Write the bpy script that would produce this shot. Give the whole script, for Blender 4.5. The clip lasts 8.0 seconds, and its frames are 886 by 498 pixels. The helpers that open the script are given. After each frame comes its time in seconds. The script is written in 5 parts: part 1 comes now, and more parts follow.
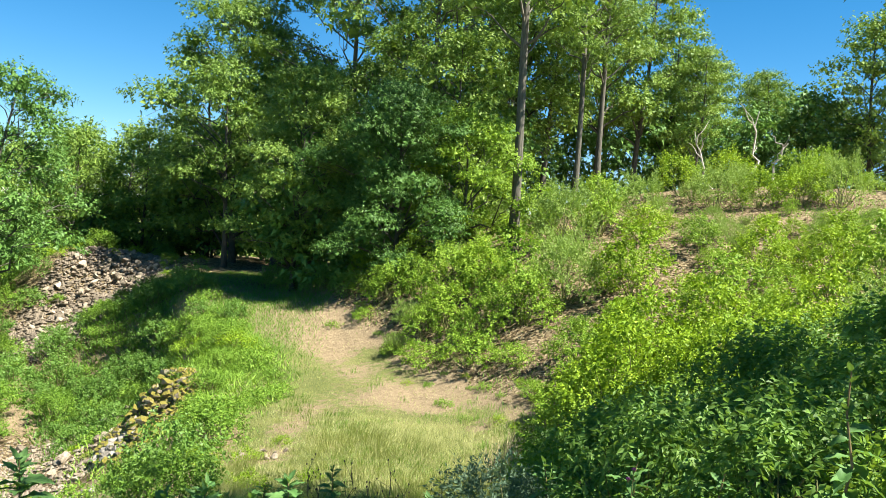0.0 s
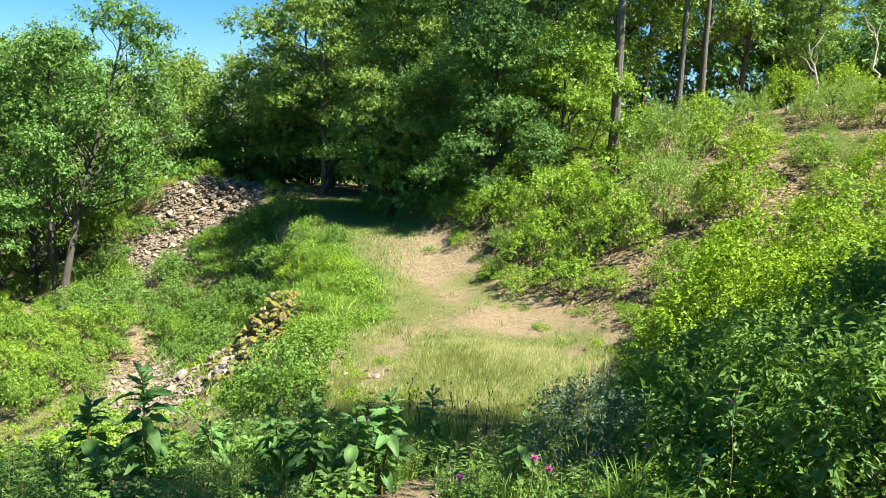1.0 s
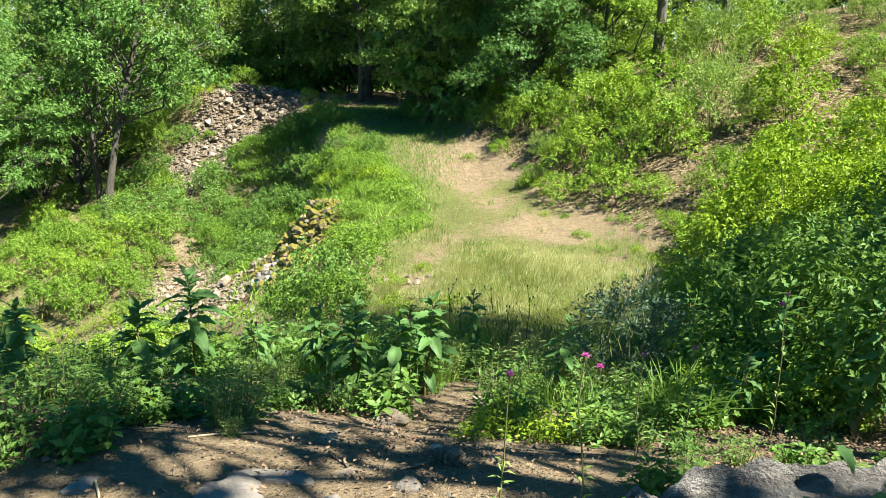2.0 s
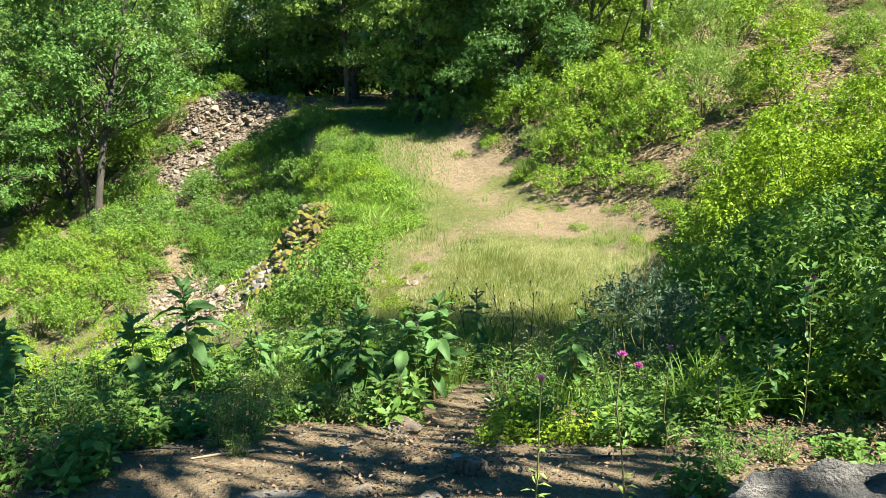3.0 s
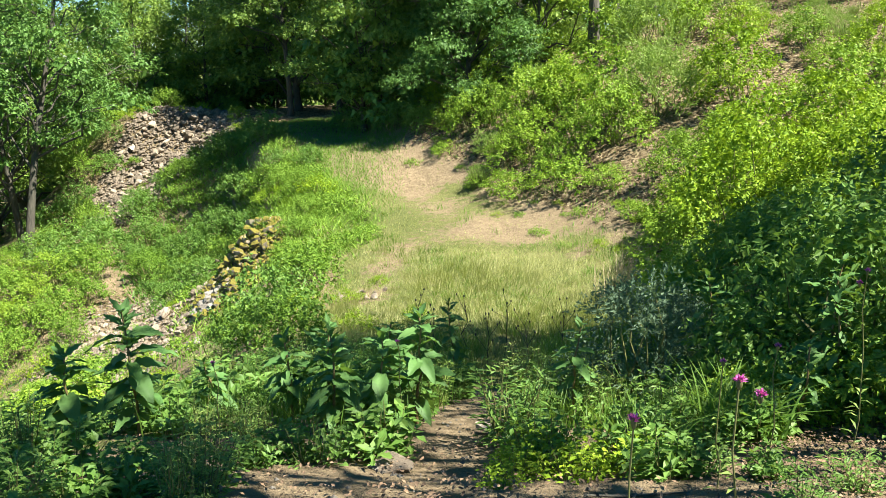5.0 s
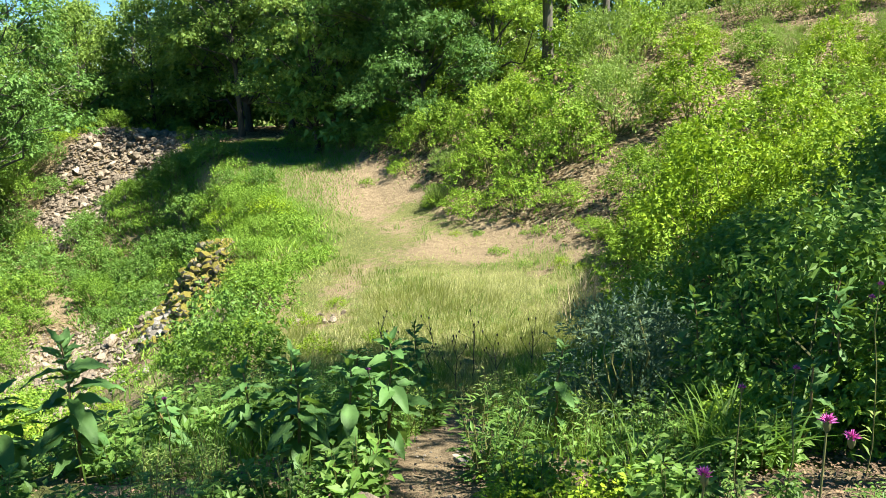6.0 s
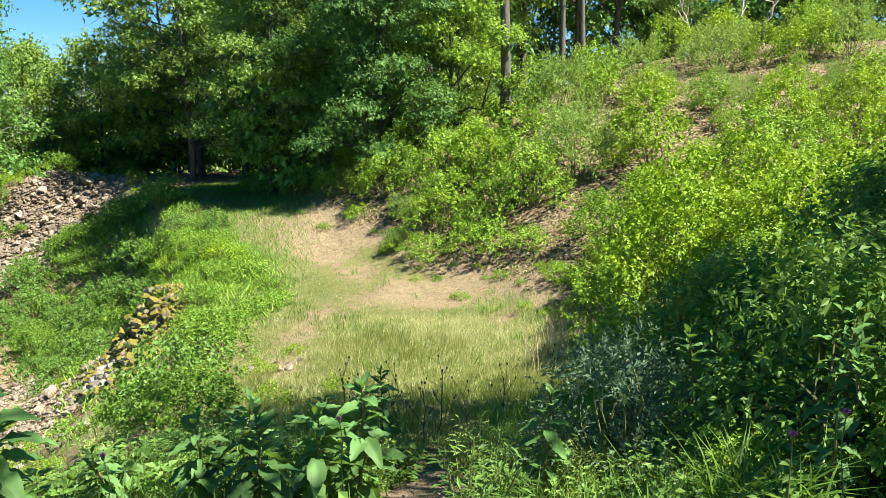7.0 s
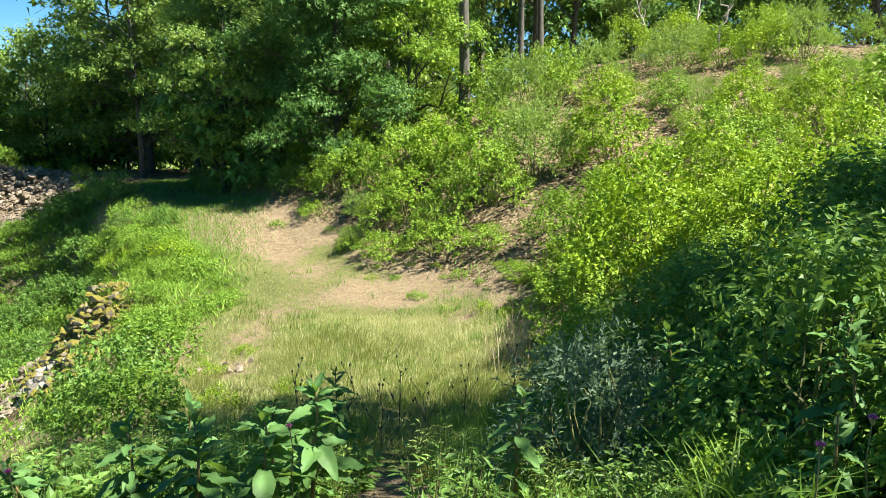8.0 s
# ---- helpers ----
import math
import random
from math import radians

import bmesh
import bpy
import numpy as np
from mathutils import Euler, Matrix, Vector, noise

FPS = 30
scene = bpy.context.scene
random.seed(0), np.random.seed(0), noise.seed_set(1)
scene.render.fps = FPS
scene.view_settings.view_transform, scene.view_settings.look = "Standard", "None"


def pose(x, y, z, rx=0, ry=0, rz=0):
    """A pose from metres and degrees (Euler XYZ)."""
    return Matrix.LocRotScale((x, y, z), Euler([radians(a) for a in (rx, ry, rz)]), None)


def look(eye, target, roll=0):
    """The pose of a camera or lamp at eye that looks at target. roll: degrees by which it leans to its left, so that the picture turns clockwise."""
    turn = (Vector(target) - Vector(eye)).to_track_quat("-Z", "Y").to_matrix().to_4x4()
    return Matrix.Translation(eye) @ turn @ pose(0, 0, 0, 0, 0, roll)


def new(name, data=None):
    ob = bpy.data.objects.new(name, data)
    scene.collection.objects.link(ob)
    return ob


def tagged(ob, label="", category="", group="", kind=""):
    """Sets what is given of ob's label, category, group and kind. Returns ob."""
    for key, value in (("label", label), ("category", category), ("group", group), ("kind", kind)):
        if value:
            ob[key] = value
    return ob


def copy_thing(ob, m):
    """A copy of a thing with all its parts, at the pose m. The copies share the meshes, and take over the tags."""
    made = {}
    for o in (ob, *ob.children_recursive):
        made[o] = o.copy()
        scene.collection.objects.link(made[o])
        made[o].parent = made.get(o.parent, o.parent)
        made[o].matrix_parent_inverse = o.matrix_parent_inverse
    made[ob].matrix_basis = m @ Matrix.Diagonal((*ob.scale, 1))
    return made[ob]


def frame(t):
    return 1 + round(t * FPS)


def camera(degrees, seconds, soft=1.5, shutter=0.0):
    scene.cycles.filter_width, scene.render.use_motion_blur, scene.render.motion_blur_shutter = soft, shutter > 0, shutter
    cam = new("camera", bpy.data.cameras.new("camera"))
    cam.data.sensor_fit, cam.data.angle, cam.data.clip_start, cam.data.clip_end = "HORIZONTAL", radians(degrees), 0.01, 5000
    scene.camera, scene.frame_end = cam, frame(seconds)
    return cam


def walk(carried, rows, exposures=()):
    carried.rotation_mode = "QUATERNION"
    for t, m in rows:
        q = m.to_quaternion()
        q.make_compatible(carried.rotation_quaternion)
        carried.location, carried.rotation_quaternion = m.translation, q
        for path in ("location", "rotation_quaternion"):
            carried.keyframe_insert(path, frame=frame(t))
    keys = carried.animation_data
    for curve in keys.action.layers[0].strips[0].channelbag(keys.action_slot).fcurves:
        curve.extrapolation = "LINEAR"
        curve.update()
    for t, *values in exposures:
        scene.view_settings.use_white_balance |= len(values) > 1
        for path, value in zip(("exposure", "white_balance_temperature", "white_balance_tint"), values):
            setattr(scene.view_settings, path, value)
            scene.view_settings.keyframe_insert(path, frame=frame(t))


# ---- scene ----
cam = camera(56.24, 8.0, soft=0.6)
PATH = [
    (0.0, pose(-0.000, -0.000, 1.600, 88.00, -3.50, 0.12)),
    (0.5, pose(-0.002, -0.006, 1.600, 85.38, -3.07, 3.81)),
    (1.0, pose(-0.002, 0.004, 1.578, 82.52, -2.49, 6.73)),
    (1.5, pose(0.014, 0.020, 1.538, 77.59, -2.36, 8.71)),
    (1.7, pose(-0.004, 0.037, 1.531, 76.30, -2.41, 9.22)),
    (3.0, pose(-0.140, 0.254, 1.461, 76.15, 0.47, 8.17)),
    (3.5, pose(-0.187, 0.386, 1.434, 75.43, 0.48, 7.32)),
    (4.0, pose(-0.270, 0.515, 1.387, 75.49, 0.29, 6.56)),
    (4.2, pose(-0.299, 0.563, 1.381, 75.75, 0.76, 5.65)),
    (5.5, pose(-0.482, 1.005, 1.227, 77.23, 2.09, 3.10)),
    (6.0, pose(-0.539, 1.147, 1.205, 78.21, 1.81, 0.74)),
    (6.5, pose(-0.602, 1.356, 1.120, 81.73, 1.28, 0.44)),
    (7.0, pose(-0.670, 1.528, 1.061, 81.50, 1.18, -2.43)),
    (7.5, pose(-0.694, 1.724, 0.992, 80.87, 0.89, -3.31)),
    (8.0, pose(-0.690, 1.875, 0.955, 81.56, 0.39, -5.42)),
]
walk(cam, PATH)

# ---- world, sun, exposure ----
SUN_AZ, SUN_EL = radians(108), radians(56)          # azimuth clockwise from +y
SUN_WAY = Vector((math.sin(SUN_AZ) * math.cos(SUN_EL), math.cos(SUN_AZ) * math.cos(SUN_EL), math.sin(SUN_EL)))
world = bpy.data.worlds.new("world")
scene.world = world
world.use_nodes = True
wn = world.node_tree.nodes
sky = wn.new("ShaderNodeTexSky")
sky.sky_type, sky.sun_disc = "NISHITA", False
sky.sun_elevation, sky.sun_rotation = SUN_EL, SUN_AZ
sky.altitude, sky.air_density, sky.dust_density, sky.ozone_density = 800, 0.9, 0.05, 4.0
wn["Background"].inputs["Strength"].default_value = 0.05
tone = wn.new("ShaderNodeHueSaturation")
tone.inputs["Hue"].default_value, tone.inputs["Saturation"].default_value, tone.inputs["Value"].default_value = 0.492, 1.34, 0.98
world.node_tree.links.new(sky.outputs[0], tone.inputs["Color"])
world.node_tree.links.new(tone.outputs[0], wn["Background"].inputs["Color"])
sun = bpy.data.lights.new("sun", "SUN")
sun.energy, sun.angle, sun.color = 5.0, radians(0.53), (1.0, 0.95, 0.84)
new("sun", sun).matrix_world = look(SUN_WAY * 200, (0, 0, 0))
scene.view_settings.exposure = 1.84

# ---- materials ----
R = np.random.RandomState(7)


def node_mat(name):
    m = bpy.data.materials.new(name)
    m.use_nodes = True
    nt = m.node_tree
    return m, nt.nodes, nt.links, nt.nodes["Principled BSDF"]


def ramp(nodes, stops, mode="LINEAR"):
    r = nodes.new("ShaderNodeValToRGB")
    r.color_ramp.interpolation = mode
    while len(r.color_ramp.elements) < len(stops):
        r.color_ramp.elements.new(0.5)
    for e, (p, c) in zip(r.color_ramp.elements, stops):
        e.position, e.color = p, (*c, 1)
    return r


def noise_node(nodes, links, scale, detail=4, rough=0.55, coord="Object"):
    tc, n = nodes.new("ShaderNodeTexCoord"), nodes.new("ShaderNodeTexNoise")
    n.inputs["Scale"].default_value, n.inputs["Detail"].default_value, n.inputs["Roughness"].default_value = scale, detail, rough
    links.new(tc.outputs[coord], n.inputs["Vector"])
    return n


def bump(nodes, links, bsdf, height_out, strength, distance):
    b = nodes.new("ShaderNodeBump")
    b.inputs["Strength"].default_value, b.inputs["Distance"].default_value = strength, distance
    links.new(height_out, b.inputs["Height"])
    links.new(b.outputs[0], bsdf.inputs["Normal"])


def mix_rgb(nodes, links, fac, a, b, mode="MIX"):
    m = nodes.new("ShaderNodeMix")
    m.data_type, m.blend_type = "RGBA", mode
    for sock, v in ((m.inputs[0], fac), (m.inputs[6], a), (m.inputs[7], b)):
        if hasattr(v, "links"):
            links.new(v, sock)
        elif isinstance(v, (int, float)):
            sock.default_value = v
        else:
            sock.default_value = (*v, 1)
    return m.outputs[2]


def math_node(nodes, links, op, a, b=0.0):
    m = nodes.new("ShaderNodeMath")
    m.operation = op
    for sock, v in ((m.inputs[0], a), (m.inputs[1], b)):
        if hasattr(v, "links"):
            links.new(v, sock)
        else:
            sock.default_value = v
    return m.outputs[0]


def leaf_mat(name, dark, mid, light, through_share=0.35, gloss=0.45, spec=0.4, patch=0.25, patch_size=1.3, glow=(0.32, 0.50, 0.06)):
    """Leaves: each leaf and each plant has a tone of its own, with a fine mottle, and some light passes through."""
    m, n, l, b = node_mat(name)
    geo, info = n.new("ShaderNodeNewGeometry"), n.new("ShaderNodeObjectInfo")
    t = math_node(n, l, "MULTIPLY", geo.outputs["Random Per Island"], 0.68)
    t = math_node(n, l, "ADD", t, math_node(n, l, "MULTIPLY", info.outputs["Random"], 0.3))
    t = math_node(n, l, "ADD", t, math_node(n, l, "MULTIPLY", noise_node(n, l, patch_size, 2 + 2 * (patch > 0.3)).outputs["Fac"], patch))
    if patch > 0.3:
        t = math_node(n, l, "SUBTRACT", t, 0.5 * (patch - 0.25) + 0.05)
    c = ramp(n, [(0.1, dark), (0.5, mid), (0.95, light)])
    l.new(t, c.inputs[0])
    col = mix_rgb(n, l, 0.35, c.outputs[0], mix_rgb(n, l, noise_node(n, l, 45, 2).outputs["Fac"], dark, light))
    l.new(col, b.inputs["Base Color"])
    b.inputs["Roughness"].default_value = gloss
    b.inputs["Specular IOR Level"].default_value = spec
    tr, mx = n.new("ShaderNodeBsdfTranslucent"), n.new("ShaderNodeMixShader")
    tint = mix_rgb(n, l, 1.0, col, (1.0, 1.0, 0.45), "MULTIPLY")
    bright = mix_rgb(n, l, 0.45, tint, glow)
    l.new(bright, tr.inputs["Color"])
    mx.inputs[0].default_value = through_share
    l.new(b.outputs[0], mx.inputs[1])
    l.new(tr.outputs[0], mx.inputs[2])
    l.new(mx.outputs[0], n["Material Output"].inputs["Surface"])
    return m


def bark_mat(name, dark, light, scale=6.0):
    m, n, l, b = node_mat(name)
    tc, mp = n.new("ShaderNodeTexCoord"), n.new("ShaderNodeMapping")
    mp.inputs["Scale"].default_value = (1, 1, 0.16)
    l.new(tc.outputs["Object"], mp.inputs["Vector"])
    a, w = n.new("ShaderNodeTexNoise"), n.new("ShaderNodeTexNoise")
    a.inputs["Scale"].default_value, a.inputs["Detail"].default_value = scale * 4, 6
    w.inputs["Scale"].default_value = 1.1
    l.new(mp.outputs[0], a.inputs["Vector"])
    l.new(tc.outputs["Object"], w.inputs["Vector"])
    c = ramp(n, [(0.32, dark), (0.68, light)])
    l.new(a.outputs["Fac"], c.inputs[0])
    blot = mix_rgb(n, l, math_node(n, l, "MULTIPLY", w.outputs["Fac"], 0.45), c.outputs[0], (0.11, 0.12, 0.08))
    l.new(blot, b.inputs["Base Color"])
    b.inputs["Roughness"].default_value = 0.9
    bump(n, l, b, a.outputs["Fac"], 0.8, 0.03)
    return m


def stone_mat(name, dark, light, moss=0.0, lichen=(0.5, 0.5, 0.46), scale=4.0):
    m, n, l, b = node_mat(name)
    big, fine, patch = noise_node(n, l, scale, 5, 0.6), noise_node(n, l, scale * 9, 5, 0.7), noise_node(n, l, scale * 0.6, 4, 0.6)
    info, geo = n.new("ShaderNodeObjectInfo"), n.new("ShaderNodeNewGeometry")
    t = math_node(n, l, "ADD", math_node(n, l, "MULTIPLY", big.outputs["Fac"], 0.6), math_node(n, l, "MULTIPLY", fine.outputs["Fac"], 0.3))
    t = math_node(n, l, "ADD", t, math_node(n, l, "MULTIPLY", math_node(n, l, "SUBTRACT", info.outputs["Random"], 0.4), 0.45))
    c = ramp(n, [(0.3, dark), (0.62, light), (0.85, lichen)])
    l.new(t, c.inputs[0])
    col = c.outputs[0]
    if moss:
        sep = n.new("ShaderNodeSeparateXYZ")
        l.new(geo.outputs["Normal"], sep.inputs[0])
        up = math_node(n, l, "ADD", math_node(n, l, "MULTIPLY", sep.outputs["Z"], 0.5), patch.outputs["Fac"])
        mr = ramp(n, [(0.8 - 0.3 * moss, (0, 0, 0)), (0.95 - 0.3 * moss, (1, 1, 1))])
        l.new(up, mr.inputs[0])
        mc = ramp(n, [(0.3, (0.06, 0.065, 0.012)), (0.7, (0.27, 0.22, 0.025))])
        l.new(fine.outputs["Fac"], mc.inputs[0])
        col = mix_rgb(n, l, mr.outputs[0], col, mc.outputs[0])
    l.new(col, b.inputs["Base Color"])
    b.inputs["Roughness"].default_value = 0.92
    bump(n, l, b, math_node(n, l, "ADD", big.outputs["Fac"], fine.outputs["Fac"]), 0.7, 0.03)
    return m


def plain_mat(name, dark, light, rough=0.8, scale=30.0):
    m, n, l, b = node_mat(name)
    c = ramp(n, [(0.3, dark), (0.7, light)])
    t = math_node(n, l, "ADD", math_node(n, l, "MULTIPLY", noise_node(n, l, scale, 4).outputs["Fac"], 0.6),
                  math_node(n, l, "MULTIPLY", n.new("ShaderNodeNewGeometry").outputs["Random Per Island"], 0.4))
    l.new(t, c.inputs[0])
    l.new(c.outputs[0], b.inputs["Base Color"])
    b.inputs["Roughness"].default_value = rough
    return m


def ground_mat():
    """Soil, leaf litter and thin turf; the cover attribute says how much of each grows or lies where."""
    m, n, l, b = node_mat("ground_soil")
    at = n.new("ShaderNodeAttribute")
    at.attribute_name = "cover"
    sep = n.new("ShaderNodeSeparateColor")
    l.new(at.outputs["Color"], sep.inputs[0])
    n1, n2, n3 = noise_node(n, l, 0.9, 5, 0.6), noise_node(n, l, 7.0, 6, 0.65), noise_node(n, l, 60.0, 4, 0.7)
    soil = ramp(n, [(0.3, (0.15, 0.112, 0.068)), (0.55, (0.30, 0.235, 0.147)), (0.8, (0.46, 0.375, 0.25))])
    l.new(math_node(n, l, "ADD", math_node(n, l, "MULTIPLY", n2.outputs["Fac"], 0.6), math_node(n, l, "MULTIPLY", n3.outputs["Fac"], 0.4)), soil.inputs[0])
    vor = n.new("ShaderNodeTexVoronoi")
    vor.inputs["Scale"].default_value = 16
    tc = n.new("ShaderNodeTexCoord")
    l.new(tc.outputs["Object"], vor.inputs["Vector"])
    litter = ramp(n, [(0.0, (0.06, 0.045, 0.025)), (0.4, (0.16, 0.12, 0.065)), (0.75, (0.26, 0.205, 0.12)), (1.0, (0.38, 0.31, 0.20))])
    sepv = n.new("ShaderNodeSeparateColor")
    l.new(vor.outputs["Color"], sepv.inputs[0])
    l.new(sepv.outputs[0], litter.inputs[0])
    turf = ramp(n, [(0.3, (0.06, 0.095, 0.02)), (0.52, (0.15, 0.17, 0.055)), (0.66, (0.26, 0.24, 0.105)), (0.8, (0.38, 0.33, 0.19))])
    l.new(math_node(n, l, "ADD", math_node(n, l, "MULTIPLY", n1.outputs["Fac"], 0.5), math_node(n, l, "MULTIPLY", n3.outputs["Fac"], 0.5)), turf.inputs[0])

    n4, n5 = noise_node(n, l, 240.0, 3, 0.7), noise_node(n, l, 22.0, 5, 0.7)

    def edge(amount):
        s = math_node(n, l, "ADD", amount, math_node(n, l, "MULTIPLY", math_node(n, l, "SUBTRACT", n2.outputs["Fac"], 0.5), 1.0))
        s = math_node(n, l, "ADD", s, math_node(n, l, "MULTIPLY", math_node(n, l, "SUBTRACT", n1.outputs["Fac"], 0.5), 0.9))
        r = ramp(n, [(0.42, (0, 0, 0)), (0.6, (1, 1, 1))])
        l.new(s, r.inputs[0])
        return r.outputs[0]
    col = mix_rgb(n, l, edge(sep.outputs[1]), soil.outputs[0], litter.outputs[0])
    col = mix_rgb(n, l, edge(sep.outputs[0]), col, turf.outputs[0])
    l.new(col, b.inputs["Base Color"])
    b.inputs["Roughness"].default_value = 0.95
    b.inputs["Specular IOR Level"].default_value = 0.15
    grain = ramp(n, [(0.35, (0.72, 0.70, 0.68)), (0.65, (1.18, 1.16, 1.12))])
    l.new(math_node(n, l, "ADD", math_node(n, l, "MULTIPLY", n4.outputs["Fac"], 0.5), math_node(n, l, "MULTIPLY", n5.outputs["Fac"], 0.5)), grain.inputs[0])
    l.new(mix_rgb(n, l, 1.0, col, grain.outputs[0], "MULTIPLY"), b.inputs["Base Color"])
    rough = math_node(n, l, "ADD", math_node(n, l, "MULTIPLY", n3.outputs["Fac"], 0.5), math_node(n, l, "MULTIPLY", n5.outputs["Fac"], 0.6))
    bump(n, l, b, math_node(n, l, "ADD", n2.outputs["Fac"], rough), 1.0, 0.07)
    return m


GROUND = ground_mat()
LEAF_YELLOW = leaf_mat("leaf_yellow_green", (0.05, 0.135, 0.007), (0.17, 0.295, 0.013), (0.31, 0.425, 0.026), 0.27, 0.55, 0.2, glow=(0.34, 0.48, 0.03))
LEAF_LIME = leaf_mat("leaf_lime_green", (0.048, 0.13, 0.008), (0.165, 0.285, 0.013), (0.33, 0.44, 0.028), 0.27, 0.55, 0.2, glow=(0.31, 0.47, 0.03))
LEAF_GREEN = leaf_mat("leaf_fresh_green", (0.045, 0.12, 0.014), (0.155, 0.285, 0.025), (0.33, 0.46, 0.05), 0.27, 0.55, 0.2, glow=(0.28, 0.44, 0.04))
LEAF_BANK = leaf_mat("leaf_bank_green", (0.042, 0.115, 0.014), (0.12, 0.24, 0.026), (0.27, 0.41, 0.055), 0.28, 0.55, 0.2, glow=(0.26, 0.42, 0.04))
LEAF_GREY = leaf_mat("leaf_grey_green", (0.08, 0.15, 0.03), (0.18, 0.28, 0.058), (0.34, 0.44, 0.12), 0.28, 0.6, 0.2)
LEAF_WORMWOOD = leaf_mat("leaf_wormwood", (0.07, 0.125, 0.075), (0.13, 0.205, 0.125), (0.22, 0.31, 0.19), 0.3, 0.8, 0.1, glow=(0.2, 0.28, 0.12))
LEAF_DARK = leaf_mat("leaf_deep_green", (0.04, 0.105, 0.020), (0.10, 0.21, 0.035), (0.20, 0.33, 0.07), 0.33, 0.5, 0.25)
LEAF_TREE = leaf_mat("leaf_oak_green", (0.04, 0.10, 0.016), (0.115, 0.215, 0.034), (0.28, 0.39, 0.075), 0.26, 0.5, 0.2, glow=(0.24, 0.36, 0.05))
LEAF_TREE_DARK = leaf_mat("leaf_walnut_green", (0.025, 0.075, 0.016), (0.07, 0.165, 0.03), (0.165, 0.31, 0.065), 0.26, 0.5, 0.22, glow=(0.18, 0.30, 0.06))
LEAF_BROAD = leaf_mat("leaf_broad_smooth", (0.035, 0.10, 0.028), (0.075, 0.18, 0.048), (0.165, 0.30, 0.09), 0.30, 0.55, 0.22)
GRASS_DRY = leaf_mat("grass_pale", (0.17, 0.205, 0.045), (0.31, 0.315, 0.10), (0.56, 0.53, 0.28), 0.38, 0.6, 0.3, 0.9, 0.8)
GRASS_GREEN = leaf_mat("grass_green", (0.05, 0.13, 0.015), (0.105, 0.225, 0.028), (0.20, 0.33, 0.06), 0.42, 0.5, 0.3)
BARK = bark_mat("bark_grey_brown", (0.055, 0.046, 0.037), (0.155, 0.133, 0.108))
BARK_DARK = bark_mat("bark_dark", (0.03, 0.025, 0.02), (0.09, 0.075, 0.06))
BARK_ROTTEN = bark_mat("rotten_wood_brown", (0.05, 0.034, 0.024), (0.26, 0.19, 0.13), 14)
BARK_PALE = bark_mat("dead_wood_pale", (0.32, 0.28, 0.23), (0.62, 0.57, 0.5))
STEM = plain_mat("stem_green_brown", (0.09, 0.10, 0.03), (0.20, 0.20, 0.06), 0.7)
STEM_DRY = plain_mat("stem_dry_straw", (0.30, 0.22, 0.13), (0.55, 0.44, 0.29), 0.85)
STEM_RED = plain_mat("stem_reddish", (0.11, 0.10, 0.035), (0.24, 0.16, 0.07), 0.5)
STONE = stone_mat("stone_tan_grey", (0.15, 0.12, 0.086), (0.35, 0.285, 0.205), 0.0, (0.45, 0.39, 0.31))
STONE_MOSS = stone_mat("stone_mossy", (0.15, 0.125, 0.09), (0.36, 0.30, 0.22), 0.8, (0.4, 0.37, 0.31))
STONE_PALE = stone_mat("stone_pale_grey", (0.15, 0.135, 0.11), (0.28, 0.255, 0.215), 0.0, (0.36, 0.34, 0.30))
STONE_GREY = stone_mat("stone_trail_grey", (0.12, 0.105, 0.085), (0.27, 0.24, 0.20), 0.0, (0.36, 0.33, 0.28), 7.0)


def boulder_mat():
    """Grey gneiss with long dark and pale bands, pits and lichen spots."""
    m, n, l, b = node_mat("boulder_gneiss")
    tc, mp = n.new("ShaderNodeTexCoord"), n.new("ShaderNodeMapping")
    mp.inputs["Scale"].default_value, mp.inputs["Rotation"].default_value = (1.6, 11, 11), (0.5, 0.35, 0.6)
    l.new(tc.outputs["Object"], mp.inputs["Vector"])
    band = n.new("ShaderNodeTexNoise")
    band.inputs["Scale"].default_value, band.inputs["Detail"].default_value, band.inputs["Roughness"].default_value = 1.0, 8, 0.7
    l.new(mp.outputs[0], band.inputs["Vector"])
    grain, spot = noise_node(n, l, 70, 4, 0.7), noise_node(n, l, 9, 5, 0.65)
    c = ramp(n, [(0.36, (0.05, 0.048, 0.045)), (0.47, (0.20, 0.19, 0.17)), (0.55, (0.33, 0.31, 0.27)), (0.66, (0.52, 0.49, 0.43))])
    l.new(math_node(n, l, "ADD", math_node(n, l, "MULTIPLY", band.outputs["Fac"], 0.75), math_node(n, l, "MULTIPLY", grain.outputs["Fac"], 0.25)), c.inputs[0])
    lich = ramp(n, [(0.6, (0, 0, 0)), (0.64, (1, 1, 1))])
    l.new(spot.outputs["Fac"], lich.inputs[0])
    l.new(mix_rgb(n, l, lich.outputs[0], c.outputs[0], (0.5, 0.5, 0.45)), b.inputs["Base Color"])
    b.inputs["Roughness"].default_value = 0.85
    bump(n, l, b, math_node(n, l, "ADD", band.outputs["Fac"], math_node(n, l, "MULTIPLY", grain.outputs["Fac"], 0.5)), 1.0, 0.12)
    return m


BOULDER = boulder_mat()
LITTER = plain_mat("dead_leaf_brown", (0.07, 0.045, 0.028), (0.29, 0.19, 0.11), 0.85, 12)
PINK = plain_mat("thistle_magenta", (0.48, 0.05, 0.29), (0.74, 0.18, 0.52), 0.7, 90)


